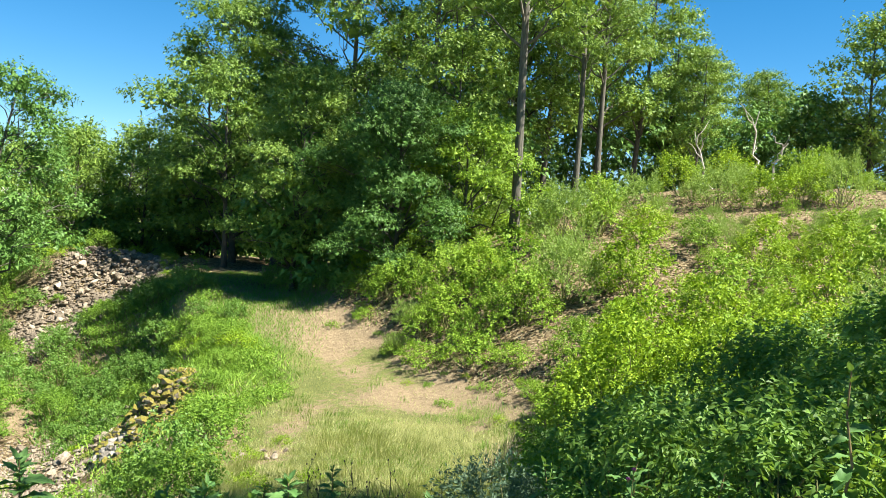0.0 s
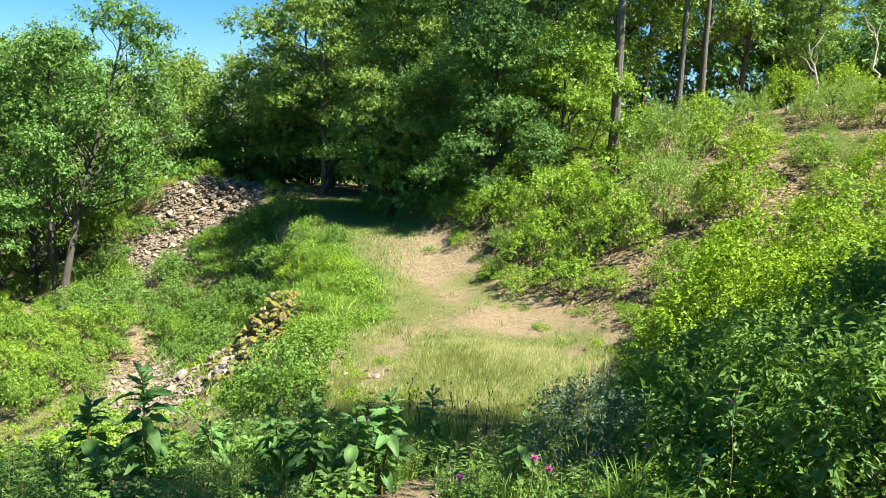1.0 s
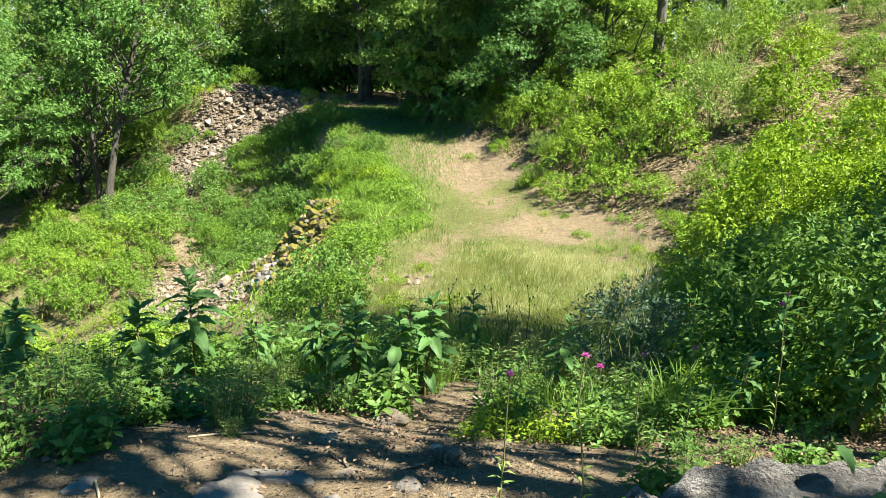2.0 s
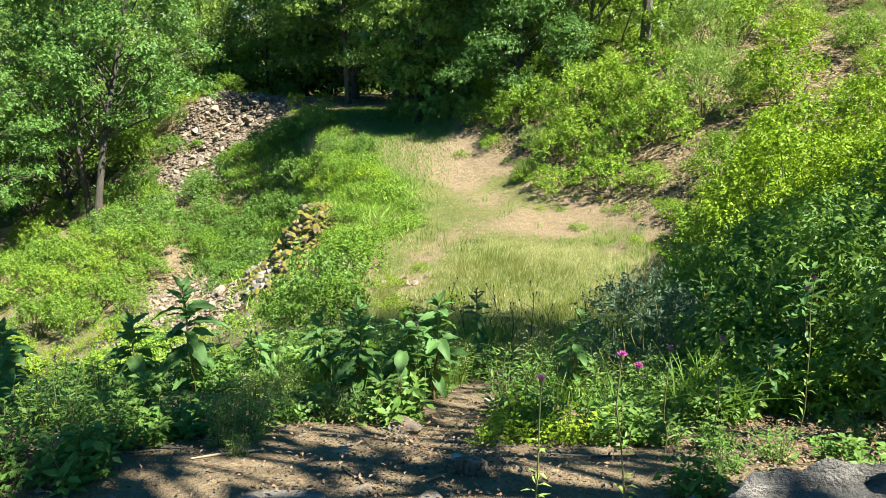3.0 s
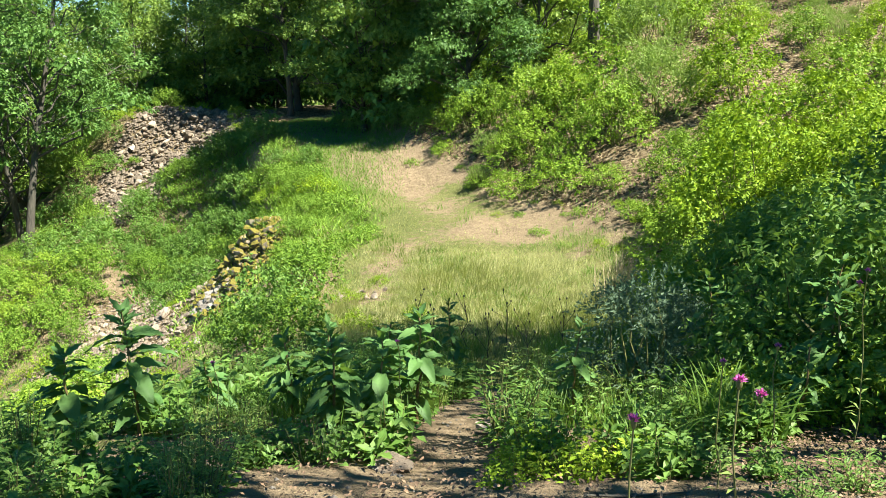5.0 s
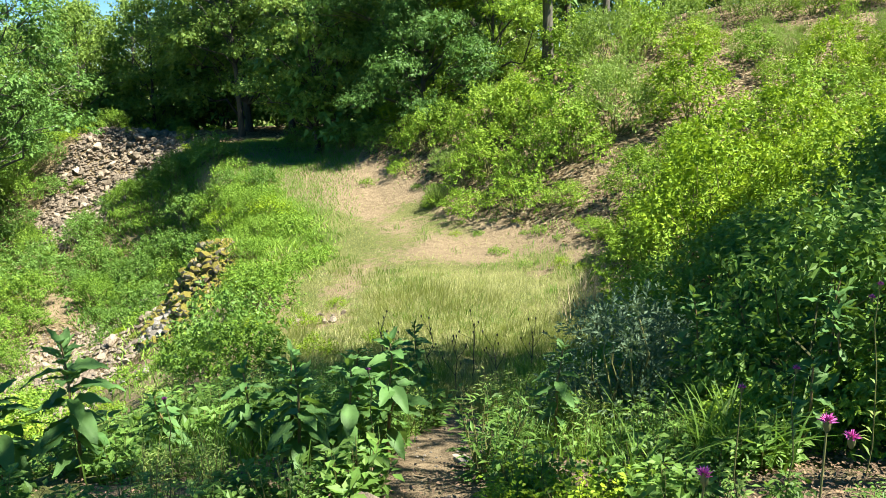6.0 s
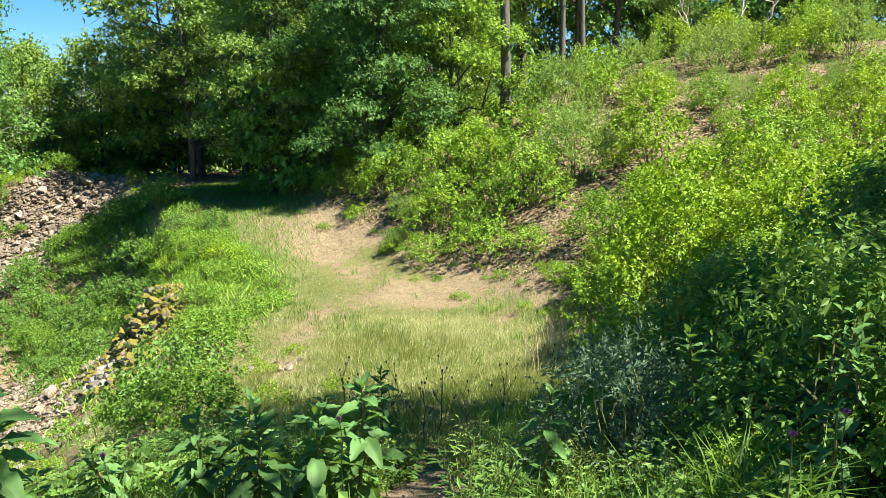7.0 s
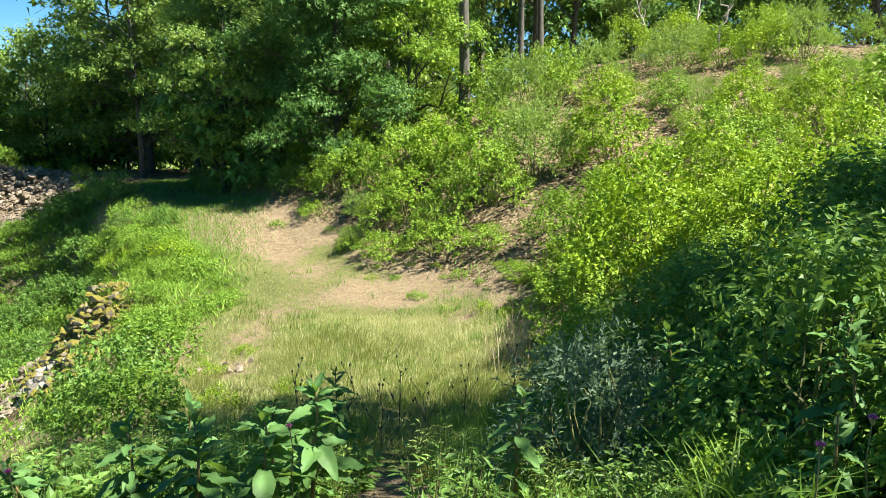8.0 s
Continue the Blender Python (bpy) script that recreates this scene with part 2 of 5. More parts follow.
# ---- shape of the land ----
def curve(knots, v):
    """A smooth line through (place, value) knots."""
    k = np.array(knots, float)
    a, b = k[:, 0], k[:, 1]
    s = np.gradient(b, a)
    v = np.clip(np.asarray(v, float), a[0], a[-1])
    i = np.clip(np.searchsorted(a, v, side="right") - 1, 0, len(a) - 2)
    h = a[i + 1] - a[i]
    t = (v - a[i]) / h
    return ((2 * t**3 - 3 * t**2 + 1) * b[i] + (t**3 - 2 * t**2 + t) * h * s[i] + (3 * t**2 - 2 * t**3) * b[i + 1] + (t**3 - t**2) * h * s[i + 1])


def soft(v, k=0.5):
    return k * np.logaddexp(0, np.asarray(v, float) / k)


def step(a, b, v):
    t = np.clip((np.asarray(v, float) - a) / (b - a), 0, 1)
    return t * t * (3 - 2 * t)


# the trail's height along the way, and the feet of the right-hand hill and the left-hand drop
TRAIL = [(-40, 2.0), (-8, 0.5), (0, 0), (2, -0.03), (3.1, -0.11), (4.3, -0.5), (5.5, -0.87), (7, -1.3), (9, -1.75), (11, -2.02), (14, -2.12), (18, -2.07),
         (20, -1.8), (23, -1.25), (27, -0.95), (35, -0.9), (60, -2), (120, -7), (400, -22)]
HILL_FOOT = [(-40, 3), (0, 2.2), (4, 1.7), (7, 1.0), (9, 1.1), (12, 1.3), (15, 1.2), (17, 0.4), (19, -0.9), (21, -2), (23, -3.2), (27, -4.5), (35, -5), (60, -6)]
DROP_EDGE = [(-40, -7), (0, -6), (3, -4.5), (6, -3.2), (10, -3.4), (13, -3.7), (16, -4.2), (18, -5), (20.5, -6.3), (23, -7), (27, -8.5), (32, -10), (38, -12), (60, -22), (120, -45)]


def wave(x, y):
    """Gentle unevenness of the ground."""
    return (0.06 * np.sin(x * 1.3 + 0.7 * y) * np.sin(y * 0.9 - 0.4 * x + 1.0) + 0.025 * np.sin(3.1 * x + 1.9 * y) * np.sin(2.7 * y - 1.1 * x)
            + 0.01 * np.sin(7.3 * x - 3.0 * y + 2.0) * np.sin(6.1 * y + 2.2 * x))


def height(x, y):
    x, y = np.asarray(x, float), np.asarray(y, float)
    z = curve(TRAIL, y)
    d = soft(x - curve(HILL_FOOT, y), 0.4)
    z = z + 3.6 * (1 - np.exp(-d / 6.8)) * (0.55 + 0.45 * step(2, 12, y)) * (1 - 1.2 * step(40, 90, y))
    z = z + 1.1 * step(5, 16, d) * step(18, 32, y) * (1 - step(38, 80, y))
    e = soft(curve(DROP_EDGE, y) - x, 0.45)
    z = z - 5.2 * np.tanh(0.65 * e / 5.2)
    z = z + 3.2 * np.exp(-(((x + 16.0) / 3.4) ** 2 + ((y - 34.5) / 3.8) ** 2))
    z = z - 1.65 * (step(-0.1, 1.0, e) - step(2.2, 6.5, e)) * step(17.4, 19.3, y) * (1 - step(25, 28, y))
    z = z + 0.68 * np.exp(-(((x + 5.65) / 0.75) ** 2 + ((y - 17.75) / 0.85) ** 2))
    return z + wave(x, y) * np.clip(0.4 + 0.03 * np.hypot(x, y), 0, 2)


# ---- mesh helpers ----
def mesh_of(name, verts, faces, material, smooth=False):
    """A mesh from arrays: faces are rows of 3 or 4 corners, or a list of such arrays."""
    me = bpy.data.meshes.new(name)
    verts = np.asarray(verts, np.float32)
    groups = [np.asarray(f, np.int32) for f in (faces if isinstance(faces, list) else [faces]) if len(f)]
    me.vertices.add(len(verts))
    me.vertices.foreach_set("co", verts.ravel())
    corners = np.concatenate([g.ravel() for g in groups])
    sizes = np.concatenate([np.full(len(g), g.shape[1], np.int32) for g in groups])
    me.loops.add(len(corners))
    me.loops.foreach_set("vertex_index", corners)
    me.polygons.add(len(sizes))
    me.polygons.foreach_set("loop_start", np.concatenate([[0], np.cumsum(sizes)[:-1]]).astype(np.int32))
    me.polygons.foreach_set("use_smooth", np.full(len(sizes), smooth))
    me.materials.append(material)
    me.update(calc_edges=True)
    return me


def thing(name, label, category, group="", kind="", data=None):
    return tagged(new(name, data), label, category, group, kind)


def part_mesh(name, me, parent, label="", m=None):
    ob = new(name, me)
    ob.parent = parent
    if m is not None:
        ob.matrix_basis = m
    return tagged(ob, label)


def join(pieces):
    """Several (verts, faces) with faces all of one size, as one."""
    vs, fs, k = [], [], 0
    for v, f in pieces:
        vs.append(v)
        fs.append(np.asarray(f) + k)
        k += len(v)
    return np.concatenate(vs), np.concatenate(fs)


def unit(v):
    return v / np.maximum(np.linalg.norm(v, axis=-1, keepdims=True), 1e-9)


def tube(points, radii, sides=7, wobble=0.0, rng=R):
    """A tapered tube along a line of points, as quads; its end closes to a small tip."""
    p, r = np.asarray(points, float), np.asarray(radii, float)
    t = unit(np.gradient(p, axis=0))
    ref = np.array([0.0, 1.0, 0.0]) if abs(t[0][1]) < 0.8 else np.array([1.0, 0, 0])
    u = unit(np.cross(t, ref))
    w = np.cross(t, u)
    a = np.linspace(0, 2 * np.pi, sides, endpoint=False)
    rr = r[:, None] * (1 + wobble * rng.uniform(-1, 1, (len(p), sides)))
    v = p[:, None] + rr[..., None] * (np.cos(a)[None, :, None] * u[:, None] + np.sin(a)[None, :, None] * w[:, None])
    i, j = np.meshgrid(np.arange(len(p) - 1), np.arange(sides), indexing="ij")
    k = (j + 1) % sides
    f = np.stack([i * sides + j, i * sides + k, (i + 1) * sides + k, (i + 1) * sides + j], -1).reshape(-1, 4)
    return v.reshape(-1, 3), f


def leaves(base, way, normal, length, width, fold=0.12, droop=0.1, small=False):
    """Pointed leaves, folded along the midrib: one bent quad each, or one three-cornered blade each where they are small."""
    way = unit(way)
    side = unit(np.cross(way, normal))
    up = np.cross(side, way)
    L, W = np.broadcast_to(length, len(base))[:, None], np.broadcast_to(width, len(base))[:, None]
    if small:
        low = base + 0.22 * L * way
        v = np.stack([low + 0.5 * W * side, base + L * way - droop * L * np.array([0, 0, 1.0]), low - 0.5 * W * side], 1).reshape(-1, 3)
        return v, np.arange(len(v)).reshape(-1, 3)
    mid = base + 0.45 * L * way + fold * W * up
    tip = base + L * way - droop * L * np.array([0, 0, 1.0])
    v = np.stack([base, mid + 0.5 * W * side, tip, mid - 0.5 * W * side], 1).reshape(-1, 3)
    return v, np.arange(len(v)).reshape(-1, 4)


def random_dirs(n, rng):
    return unit(rng.normal(size=(n, 3)))


def tufts(centre, out, per, length, width, rng, droop=0.35, open_angle=1.15, tight=0.35, small=False, run=1.7):
    """Sprigs: leaves set along a short twig end, spreading from it and hanging a little."""
    n = len(centre)
    c, o = np.repeat(centre, per, 0), np.repeat(unit(out), per, 0)
    d = random_dirs(n * per, rng)
    d = unit(d - (d * o).sum(1, keepdims=True) * o)
    u = rng.uniform(-0.55, 1.0, n * per)[:, None]
    c = c + o * (u * run * length)
    c[:, 2] -= (0.35 * droop * run * length * u * np.abs(u))[:, 0]
    a = rng.uniform(tight, open_angle, n * per)[:, None]
    way = np.cos(a) * o + np.sin(a) * d
    way[:, 2] -= droop
    L = length * rng.uniform(0.6, 1.2, n * per) * (1.0 - 0.25 * u[:, 0])
    return leaves(c, way, o + 0.85 * random_dirs(n * per, rng), L, width * L / length, 0.15, 0.12, small)


def bent_line(a, b, n, sag, rng, jit=0.05):
    t = np.linspace(0, 1, n)[:, None]
    p = (1 - t) * np.asarray(a, float) + t * np.asarray(b, float)
    p[:, 2] += sag * np.sin(np.pi * t[:, 0])
    size = np.linalg.norm(np.asarray(b) - np.asarray(a))
    p[1:-1] += rng.normal(size=(n - 2, 3)) * jit * size / n
    return p


# ---- kinds of plants ----
def tree_meshes(seed, tall, radius, crown_low, crown_r, boughs, per_bough, leaf, leaf_w, bark, green, lean=(0, 0), bough_r=(0.9, 1.6), crown_shift=(0, 0),
                per_tuft=6, droop=0.35, twigs=3, old=24):
    """Trunk with limbs, and crown of leaf sprays round the limbs' ends."""
    rng = np.random.RandomState(seed)
    n = 12
    t = np.linspace(0, 1, n)
    line = np.stack([lean[0] * t + 0.12 * np.sin(5 * t + seed), lean[1] * t + 0.12 * np.cos(4 * t + seed), t * tall * 0.93 - 0.3 * (1 - t)], 1)
    rad = radius * (1.0 - 0.82 * t) * (1 + 0.5 * np.exp(-t * 22))
    wood = [tube(line, rad, 10, 0.07, rng)]
    tuft_c, tuft_o, inner = [], [], []
    for k in range(boughs):
        q = (k + rng.uniform(0, 1)) / boughs
        z = crown_low + q * (tall - crown_low)
        prof = math.sin(math.pi * min(1, max(0.08, 0.12 + 0.86 * q)) ** 0.8) ** 0.6
        a = k * 2.4 + rng.uniform(-0.5, 0.5)
        r = crown_r * prof * rng.uniform(0.35, 1.0)
        axis = np.array([np.interp(z / tall, t, line[:, 0]), np.interp(z / tall, t, line[:, 1]), z])
        c = np.array([axis[0] + crown_shift[0] * (0.3 + 0.7 * prof) + r * math.cos(a), axis[1] + crown_shift[1] * (0.3 + 0.7 * prof) + r * math.sin(a), z])
        za = max(0.35 * crown_low, z - 0.55 * r - 0.4)
        start = np.array([np.interp(za / tall, t, line[:, 0]), np.interp(za / tall, t, line[:, 1]), za])
        rs = 0.42 * np.interp(za / tall, t, rad)
        limb = bent_line(start, c, 6, 0.12 * r, rng, 0.3)
        wood.append(tube(limb, np.linspace(rs, 0.012, 6), 5, 0.05, rng))
        br = rng.uniform(*bough_r)
        m = int(per_bough * rng.uniform(0.7, 1.25) * (br / bough_r[1]) ** 1.5)
        d = random_dirs(m, rng)
        d[:, 2] = np.where(d[:, 2] < -0.3, -0.5 * d[:, 2], d[:, 2])
        shell = br * rng.uniform(0.2, 1.0, m)[:, None] ** 0.45 * np.array([1, 1, 0.62])
        tuft_c.append(c + d * shell)
        tuft_o.append(d + np.array([0, 0, 0.25]))
        inner.append(c + random_dirs(old, rng) * br * rng.uniform(0.1, 0.6, (old, 1)) * np.array([1, 1, 0.6]))
        for _ in range(twigs):
            e = c + random_dirs(1, rng)[0] * br * np.array([0.8, 0.8, 0.5])
            wood.append(tube(bent_line(limb[3], e, 4, 0, rng, 0.3), [0.3 * rs, 0.2 * rs, 0.012, 0.006], 3, 0, rng))
    v, f = join(wood)
    trunk = mesh_of("trunk", v, f, bark, True)
    v, f = tufts(np.concatenate(tuft_c), np.concatenate(tuft_o), per_tuft, leaf, leaf_w, rng, droop, 1.5, 0.6, True)
    inner = np.concatenate(inner)
    v, f = join([(v, f), leaves(inner, random_dirs(len(inner), rng), random_dirs(len(inner), rng), 0.24 * bough_r[1], 0.17 * bough_r[1], 0.1, 0.1, True)])
    return trunk, mesh_of("crown", v, f, green)


def tree(meshes, x, y, turn, size, label, name="tree", group="woodland trees", sink=0.1, tilt=(0, 0)):
    ob = thing(name, label, "tree", group)
    ob.matrix_basis = Matrix.LocRotScale((x, y, float(height(x, y)) - sink), Euler((radians(tilt[0]), radians(tilt[1]), turn)), (size, size, size))
    part_mesh("trunk", meshes[0], ob)
    part_mesh("crown", meshes[1], ob)
    return ob


def shrub_meshes(seed, tall, wide, shoots, per_shoot, leaf, leaf_w, green, upright=0.5, bare=0.25, per_node=2, stem=STEM, droop=0.15, twig_r=0.006, spread_leaf=0.9):
    """Shoots that fan out from the foot, with leaves along them."""
    rng = np.random.RandomState(seed)
    wood, base, way, nor = [], [], [], []
    for k in range(shoots):
        a, q = k * 2.4 + rng.uniform(-0.4, 0.4), math.sqrt((k + 0.5) / shoots)
        h = tall * (upright + (1 - upright) * math.sqrt(1 - 0.85 * q * q)) * rng.uniform(0.7, 1.1)
        r = 0.5 * wide * q * rng.uniform(0.8, 1.1)
        end = np.array([r * math.cos(a), r * math.sin(a), h])
        root = np.array([0.06 * wide * math.cos(a), 0.06 * wide * math.sin(a), -0.06])
        t = np.linspace(0, 1, 7)[:, None]
        line = root * (1 - t) + end * t
        line[:, :2] += 0.25 * (end[:2] - root[:2]) * (np.sin(np.pi * t) * (1 - upright) * 0.8)
        line[1:] += rng.normal(size=(6, 3)) * 0.02 * tall
        wood.append(tube(line[[0, 3, 6]], [twig_r * 1.6, twig_r * 1.2, twig_r * 0.4], 3, 0, rng))
        s = np.sort(rng.uniform(bare, 1.0, per_shoot))
        p = np.stack([np.interp(s * 6, np.arange(7), line[:, i]) for i in range(3)], 1)
        axis = unit(line[-1] - line[2])
        for _ in range(per_node):
            d = random_dirs(per_shoot, rng)
            d = unit(d - (d @ axis)[:, None] * axis[None])
            reach = (0.35 + 0.65 * (1 - s))[:, None] * 0.2 * wide
            base.append(p + d * reach * rng.uniform(0.1, 1.0, (per_shoot, 1)))
            way.append(spread_leaf * d + 0.45 * axis + np.array([0, 0, -droop]))
            nor.append(np.array([0, 0, 1.0]) + 0.3 * random_dirs(per_shoot, rng) + 0.35 * d)
    v, f = join(wood)
    stems = mesh_of("branchwork", v, f, stem)
    base, way, nor = np.concatenate(base), np.concatenate(way), np.concatenate(nor)
    L = leaf * rng.uniform(0.6, 1.25, len(base))
    v, f = leaves(base, way, nor, L, leaf_w * L / leaf, 0.15, 0.1)
    return stems, mesh_of("foliage", v, f, green)


def mound_meshes(seed, tall, wide, lumps, sprigs, per, leaf, leaf_w, green, stem=STEM, droop=0.2, lump=0.30, open_angle=1.45, twig_r=0.007, small=False, run=1.7):
    """A leafy bush: stems that fork into lumps of leaf sprigs, with large old leaves inside and hollows between the lumps."""
    rng = np.random.RandomState(seed)
    wood, cs, os_, inner = [], [], [], []
    for k in range(lumps):
        a, q = k * 2.4 + rng.uniform(-0.4, 0.4), math.sqrt((k + 0.35) / lumps)
        r = 0.5 * wide * q * rng.uniform(0.65, 0.95)
        lr = lump * wide * rng.uniform(0.55, 1.0)
        z = max(0.16 * tall, tall * math.sqrt(max(0.05, 1 - q * q)) * rng.uniform(0.72, 1.08) - 0.55 * lr)
        c = np.array([r * math.cos(a), r * math.sin(a), z])
        root = np.array([0.05 * math.cos(a), 0.05 * math.sin(a), -0.06])
        wood.append(tube(bent_line(root, c, 4, 0.05 * tall, rng, 0.3), [twig_r * 1.8, twig_r * 1.4, twig_r, twig_r * 0.5], 4, 0, rng))
        m = max(4, int(sprigs * (lr / (lump * wide)) ** 1.6 * 1.5))
        d = random_dirs(m, rng)
        out = unit(np.array([math.cos(a) * q, math.sin(a) * q, 0.75]))
        d = unit(d + 0.75 * out)
        p = c + d * lr * rng.uniform(0.55, 1.08, (m, 1)) * np.array([1, 1, 0.8])
        p[:, 2] = np.maximum(p[:, 2], 0.03)
        cs.append(p)
        os_.append(d + np.array([0, 0, 0.35]))
        k_in = 16
        inner.append(c + random_dirs(k_in, rng) * lr * rng.uniform(0.1, 0.62, (k_in, 1)) * np.array([1, 1, 0.8]))
    v, f = join(wood)
    stems = mesh_of("branchwork", v, f, stem)
    inner = np.concatenate(inner)
    inner[:, 2] = np.maximum(inner[:, 2], 0.02)
    old = leaves(inner, random_dirs(len(inner), rng), random_dirs(len(inner), rng), (0.22 if small else 0.15) * lump * wide * rng.uniform(0.8, 1.3, len(inner)), (0.16 if small else 0.09) * lump * wide, 0.1, 0.1, small)
    v, f = tufts(np.concatenate(cs), np.concatenate(os_), per, leaf, leaf_w, rng, droop, open_angle, 0.45 * open_angle, small, run)
    v, f = join([(v, f), old])
    return stems, mesh_of("foliage", v, f, green)


def plant(meshes, name, label, category, group):
    ob = thing(name, label, category, group)
    tagged(part_mesh("branchwork", meshes[0], ob), kind="stuff")
    part_mesh("foliage", meshes[1], ob)
    return ob


def on_ground(x, y, turn=0.0, size=1.0, sink=0.02, tilt=(0.0, 0.0), squash=1.0):
    return Matrix.LocRotScale((x, y, float(height(x, y)) - sink), Euler((tilt[0], tilt[1], turn)), (size, size, size * squash))


def scatter(kinds, spots, rng):
    """Put a copy of one of the kinds at each spot (x, y, size, which). The first spot of a kind takes the original."""
    used, last = set(), {}
    for x, y, size, k in spots:
        m = on_ground(x, y, rng.uniform(0, 6.28), size, 0.03, rng.uniform(-0.08, 0.08, 2), rng.uniform(0.85, 1.15))
        if k in used:
            copy_thing(kinds[k], m)
        else:
            used.add(k)
            last[k] = m
    for k, m in last.items():
        kinds[k].matrix_basis = m
    for k, ob in enumerate(kinds):
        if k not in used:
            for o in (*ob.children_recursive, ob):
                bpy.data.objects.remove(o)


def blades(spots, tall, width, rng, lean=0.35, parts=2):
    """Grass blades, each a bent strip that ends in a point."""
    n = len(spots)
    a = rng.uniform(0, 6.28, n)
    h = tall * rng.uniform(0.55, 1.25, n)
    out = np.stack([np.cos(a), np.sin(a), np.zeros(n)], 1) * (lean * h * rng.uniform(0.2, 1.3, n))[:, None]
    side = np.stack([-np.sin(a + 0.6), np.cos(a + 0.6), np.zeros(n)], 1) * (0.5 * width * rng.uniform(0.7, 1.3, n))[:, None]
    up = np.stack([np.zeros(n), np.zeros(n), h], 1)
    rows = []
    for k in range(parts):
        t = k / parts
        c = spots + out * t * t + up * (t - 0.25 * t * t * lean)
        rows += [c - side * (1 - 0.5 * t), c + side * (1 - 0.5 * t)]
    rows.append(spots + out + up * (1 - 0.25 * lean))
    m = 2 * parts + 1
    v = np.stack(rows, 1).reshape(-1, 3)
    b = np.arange(n)[:, None] * m
    quads = np.concatenate([b + np.array([[2 * k, 2 * k + 1, 2 * k + 3, 2 * k + 2]]) for k in range(parts - 1)]) if parts > 1 else np.zeros((0, 4), int)
    tris = b + np.array([[m - 3, m - 2, m - 1]])
    return v, [quads, tris]


def broad_leaf(seed, length, width, droop, fold):
    """One large oval leaf with a stalk, a sunken midrib, side veins and wavy edges, growing along +x."""
    rng = np.random.RandomState(seed)
    nu, nv = 9, 7
    u, w = np.meshgrid(np.linspace(0, 1, nu), np.linspace(-1, 1, nv), indexing="ij")
    half = 0.5 * width * np.sin(np.pi * np.clip(u, 0.015, 0.995) ** 0.82) ** 0.85
    x = 0.12 * length + u * length * 0.88
    y = w * half
    z = fold * np.abs(w) * half - droop * length * u * u + 0.014 * np.sin(u * 19 + np.abs(w) * 4 + seed) * np.abs(w) * length / 0.2 * 0.6
    z += rng.normal(size=z.shape) * 0.0015
    x -= 0.10 * length * np.abs(w) * (1 - u) * 0.6
    v = np.stack([x, y, z], -1).reshape(-1, 3)
    i, j = np.meshgrid(np.arange(nu - 1), np.arange(nv - 1), indexing="ij")
    a = i * nv + j
    f = np.stack([a, a + nv, a + nv + 1, a + 1], -1).reshape(-1, 4)
    stalk = tube([(0, 0, 0.0), (0.06 * length, 0, 0.004), (0.14 * length, 0, 0.0)], [0.004, 0.003, 0.002], 4)
    return join([(v, f), stalk])


def stone_data(seed, flat=0.65, n=17):
    rng = np.random.RandomState(seed)
    bm = bmesh.new()
    for p in random_dirs(n, rng) * rng.uniform(0.8, 1.15, (n, 1)) * np.array([1, rng.uniform(0.6, 0.95), flat]) * 0.5:
        bm.verts.new(p)
    bmesh.ops.convex_hull(bm, input=bm.verts)
    for v in [v for v in bm.verts if not v.link_faces]:
        bm.verts.remove(v)
    me = bpy.data.meshes.new("stone")
    bm.to_mesh(me)
    bm.free()
    return me


def boulder_data(name, size, seed, material, rough=0.22, cuts=4):
    bm = bmesh.new()
    bmesh.ops.create_icosphere(bm, subdivisions=cuts, radius=1.0)
    off = Vector((seed * 3.1, seed * 1.7, seed * 0.9))
    rng = np.random.RandomState(seed)
    flats = [(Vector(d), rng.uniform(0.6, 0.9)) for d in random_dirs(14, rng)]
    for v in bm.verts:
        p = v.co.copy()
        k = 1 + rough * noise.noise(p * 1.3 + off) * 1.6 + 0.5 * rough * noise.noise(p * 3.1 + off) + 0.22 * rough * noise.noise(p * 8 + off) + 0.1 * rough * noise.noise(p * 21 + off) + 0.35 * rough * abs(noise.noise(Vector((p.x * 1.5, p.y * 7, p.z * 7)) + off))
        q = p * k
        for d, far in flats:
            over = q.dot(d) - far
            if over > 0:
                q -= d * over * 0.9
        q.z = min(q.z, 0.62 + 0.1 * noise.noise(p * 2.2 + off))
        v.co = Vector((q.x * size[0], q.y * size[1], q.z * size[2]))
    for f in bm.faces:
        f.smooth = True
    me = bpy.data.meshes.new(name)
    bm.to_mesh(me)
    bm.free()
    me.materials.append(material)
    return me


# ---- ground ----
def axis_lines(parts):
    return np.concatenate([np.arange(a, b, s) for a, b, s in parts] + [[parts[-1][1]]])


def near(x, y, cx, cy, rx, ry):
    return np.exp(-(((x - cx) / rx) ** 2 + ((y - cy) / ry) ** 2))


def trail_x(y):
    return curve([(-10, -0.3), (2, -0.5), (4.3, -0.75), (5.5, -0.65), (7, -0.55), (9, -0.4), (12, -0.5), (17, -1.2), (20, -2.6), (23, -4.4), (26, -6.0), (40, -13)], y)


def scree(x, y):
    """Distance from the middle line of the stony slope below the bank."""
    t = np.clip(((x + 6.3) * -4.5 + (y - 16.0) * 5.0) / 45.25, 0, 1)
    return np.hypot(x + 6.3 + 4.5 * t, y - 16.0 - 5.0 * t)


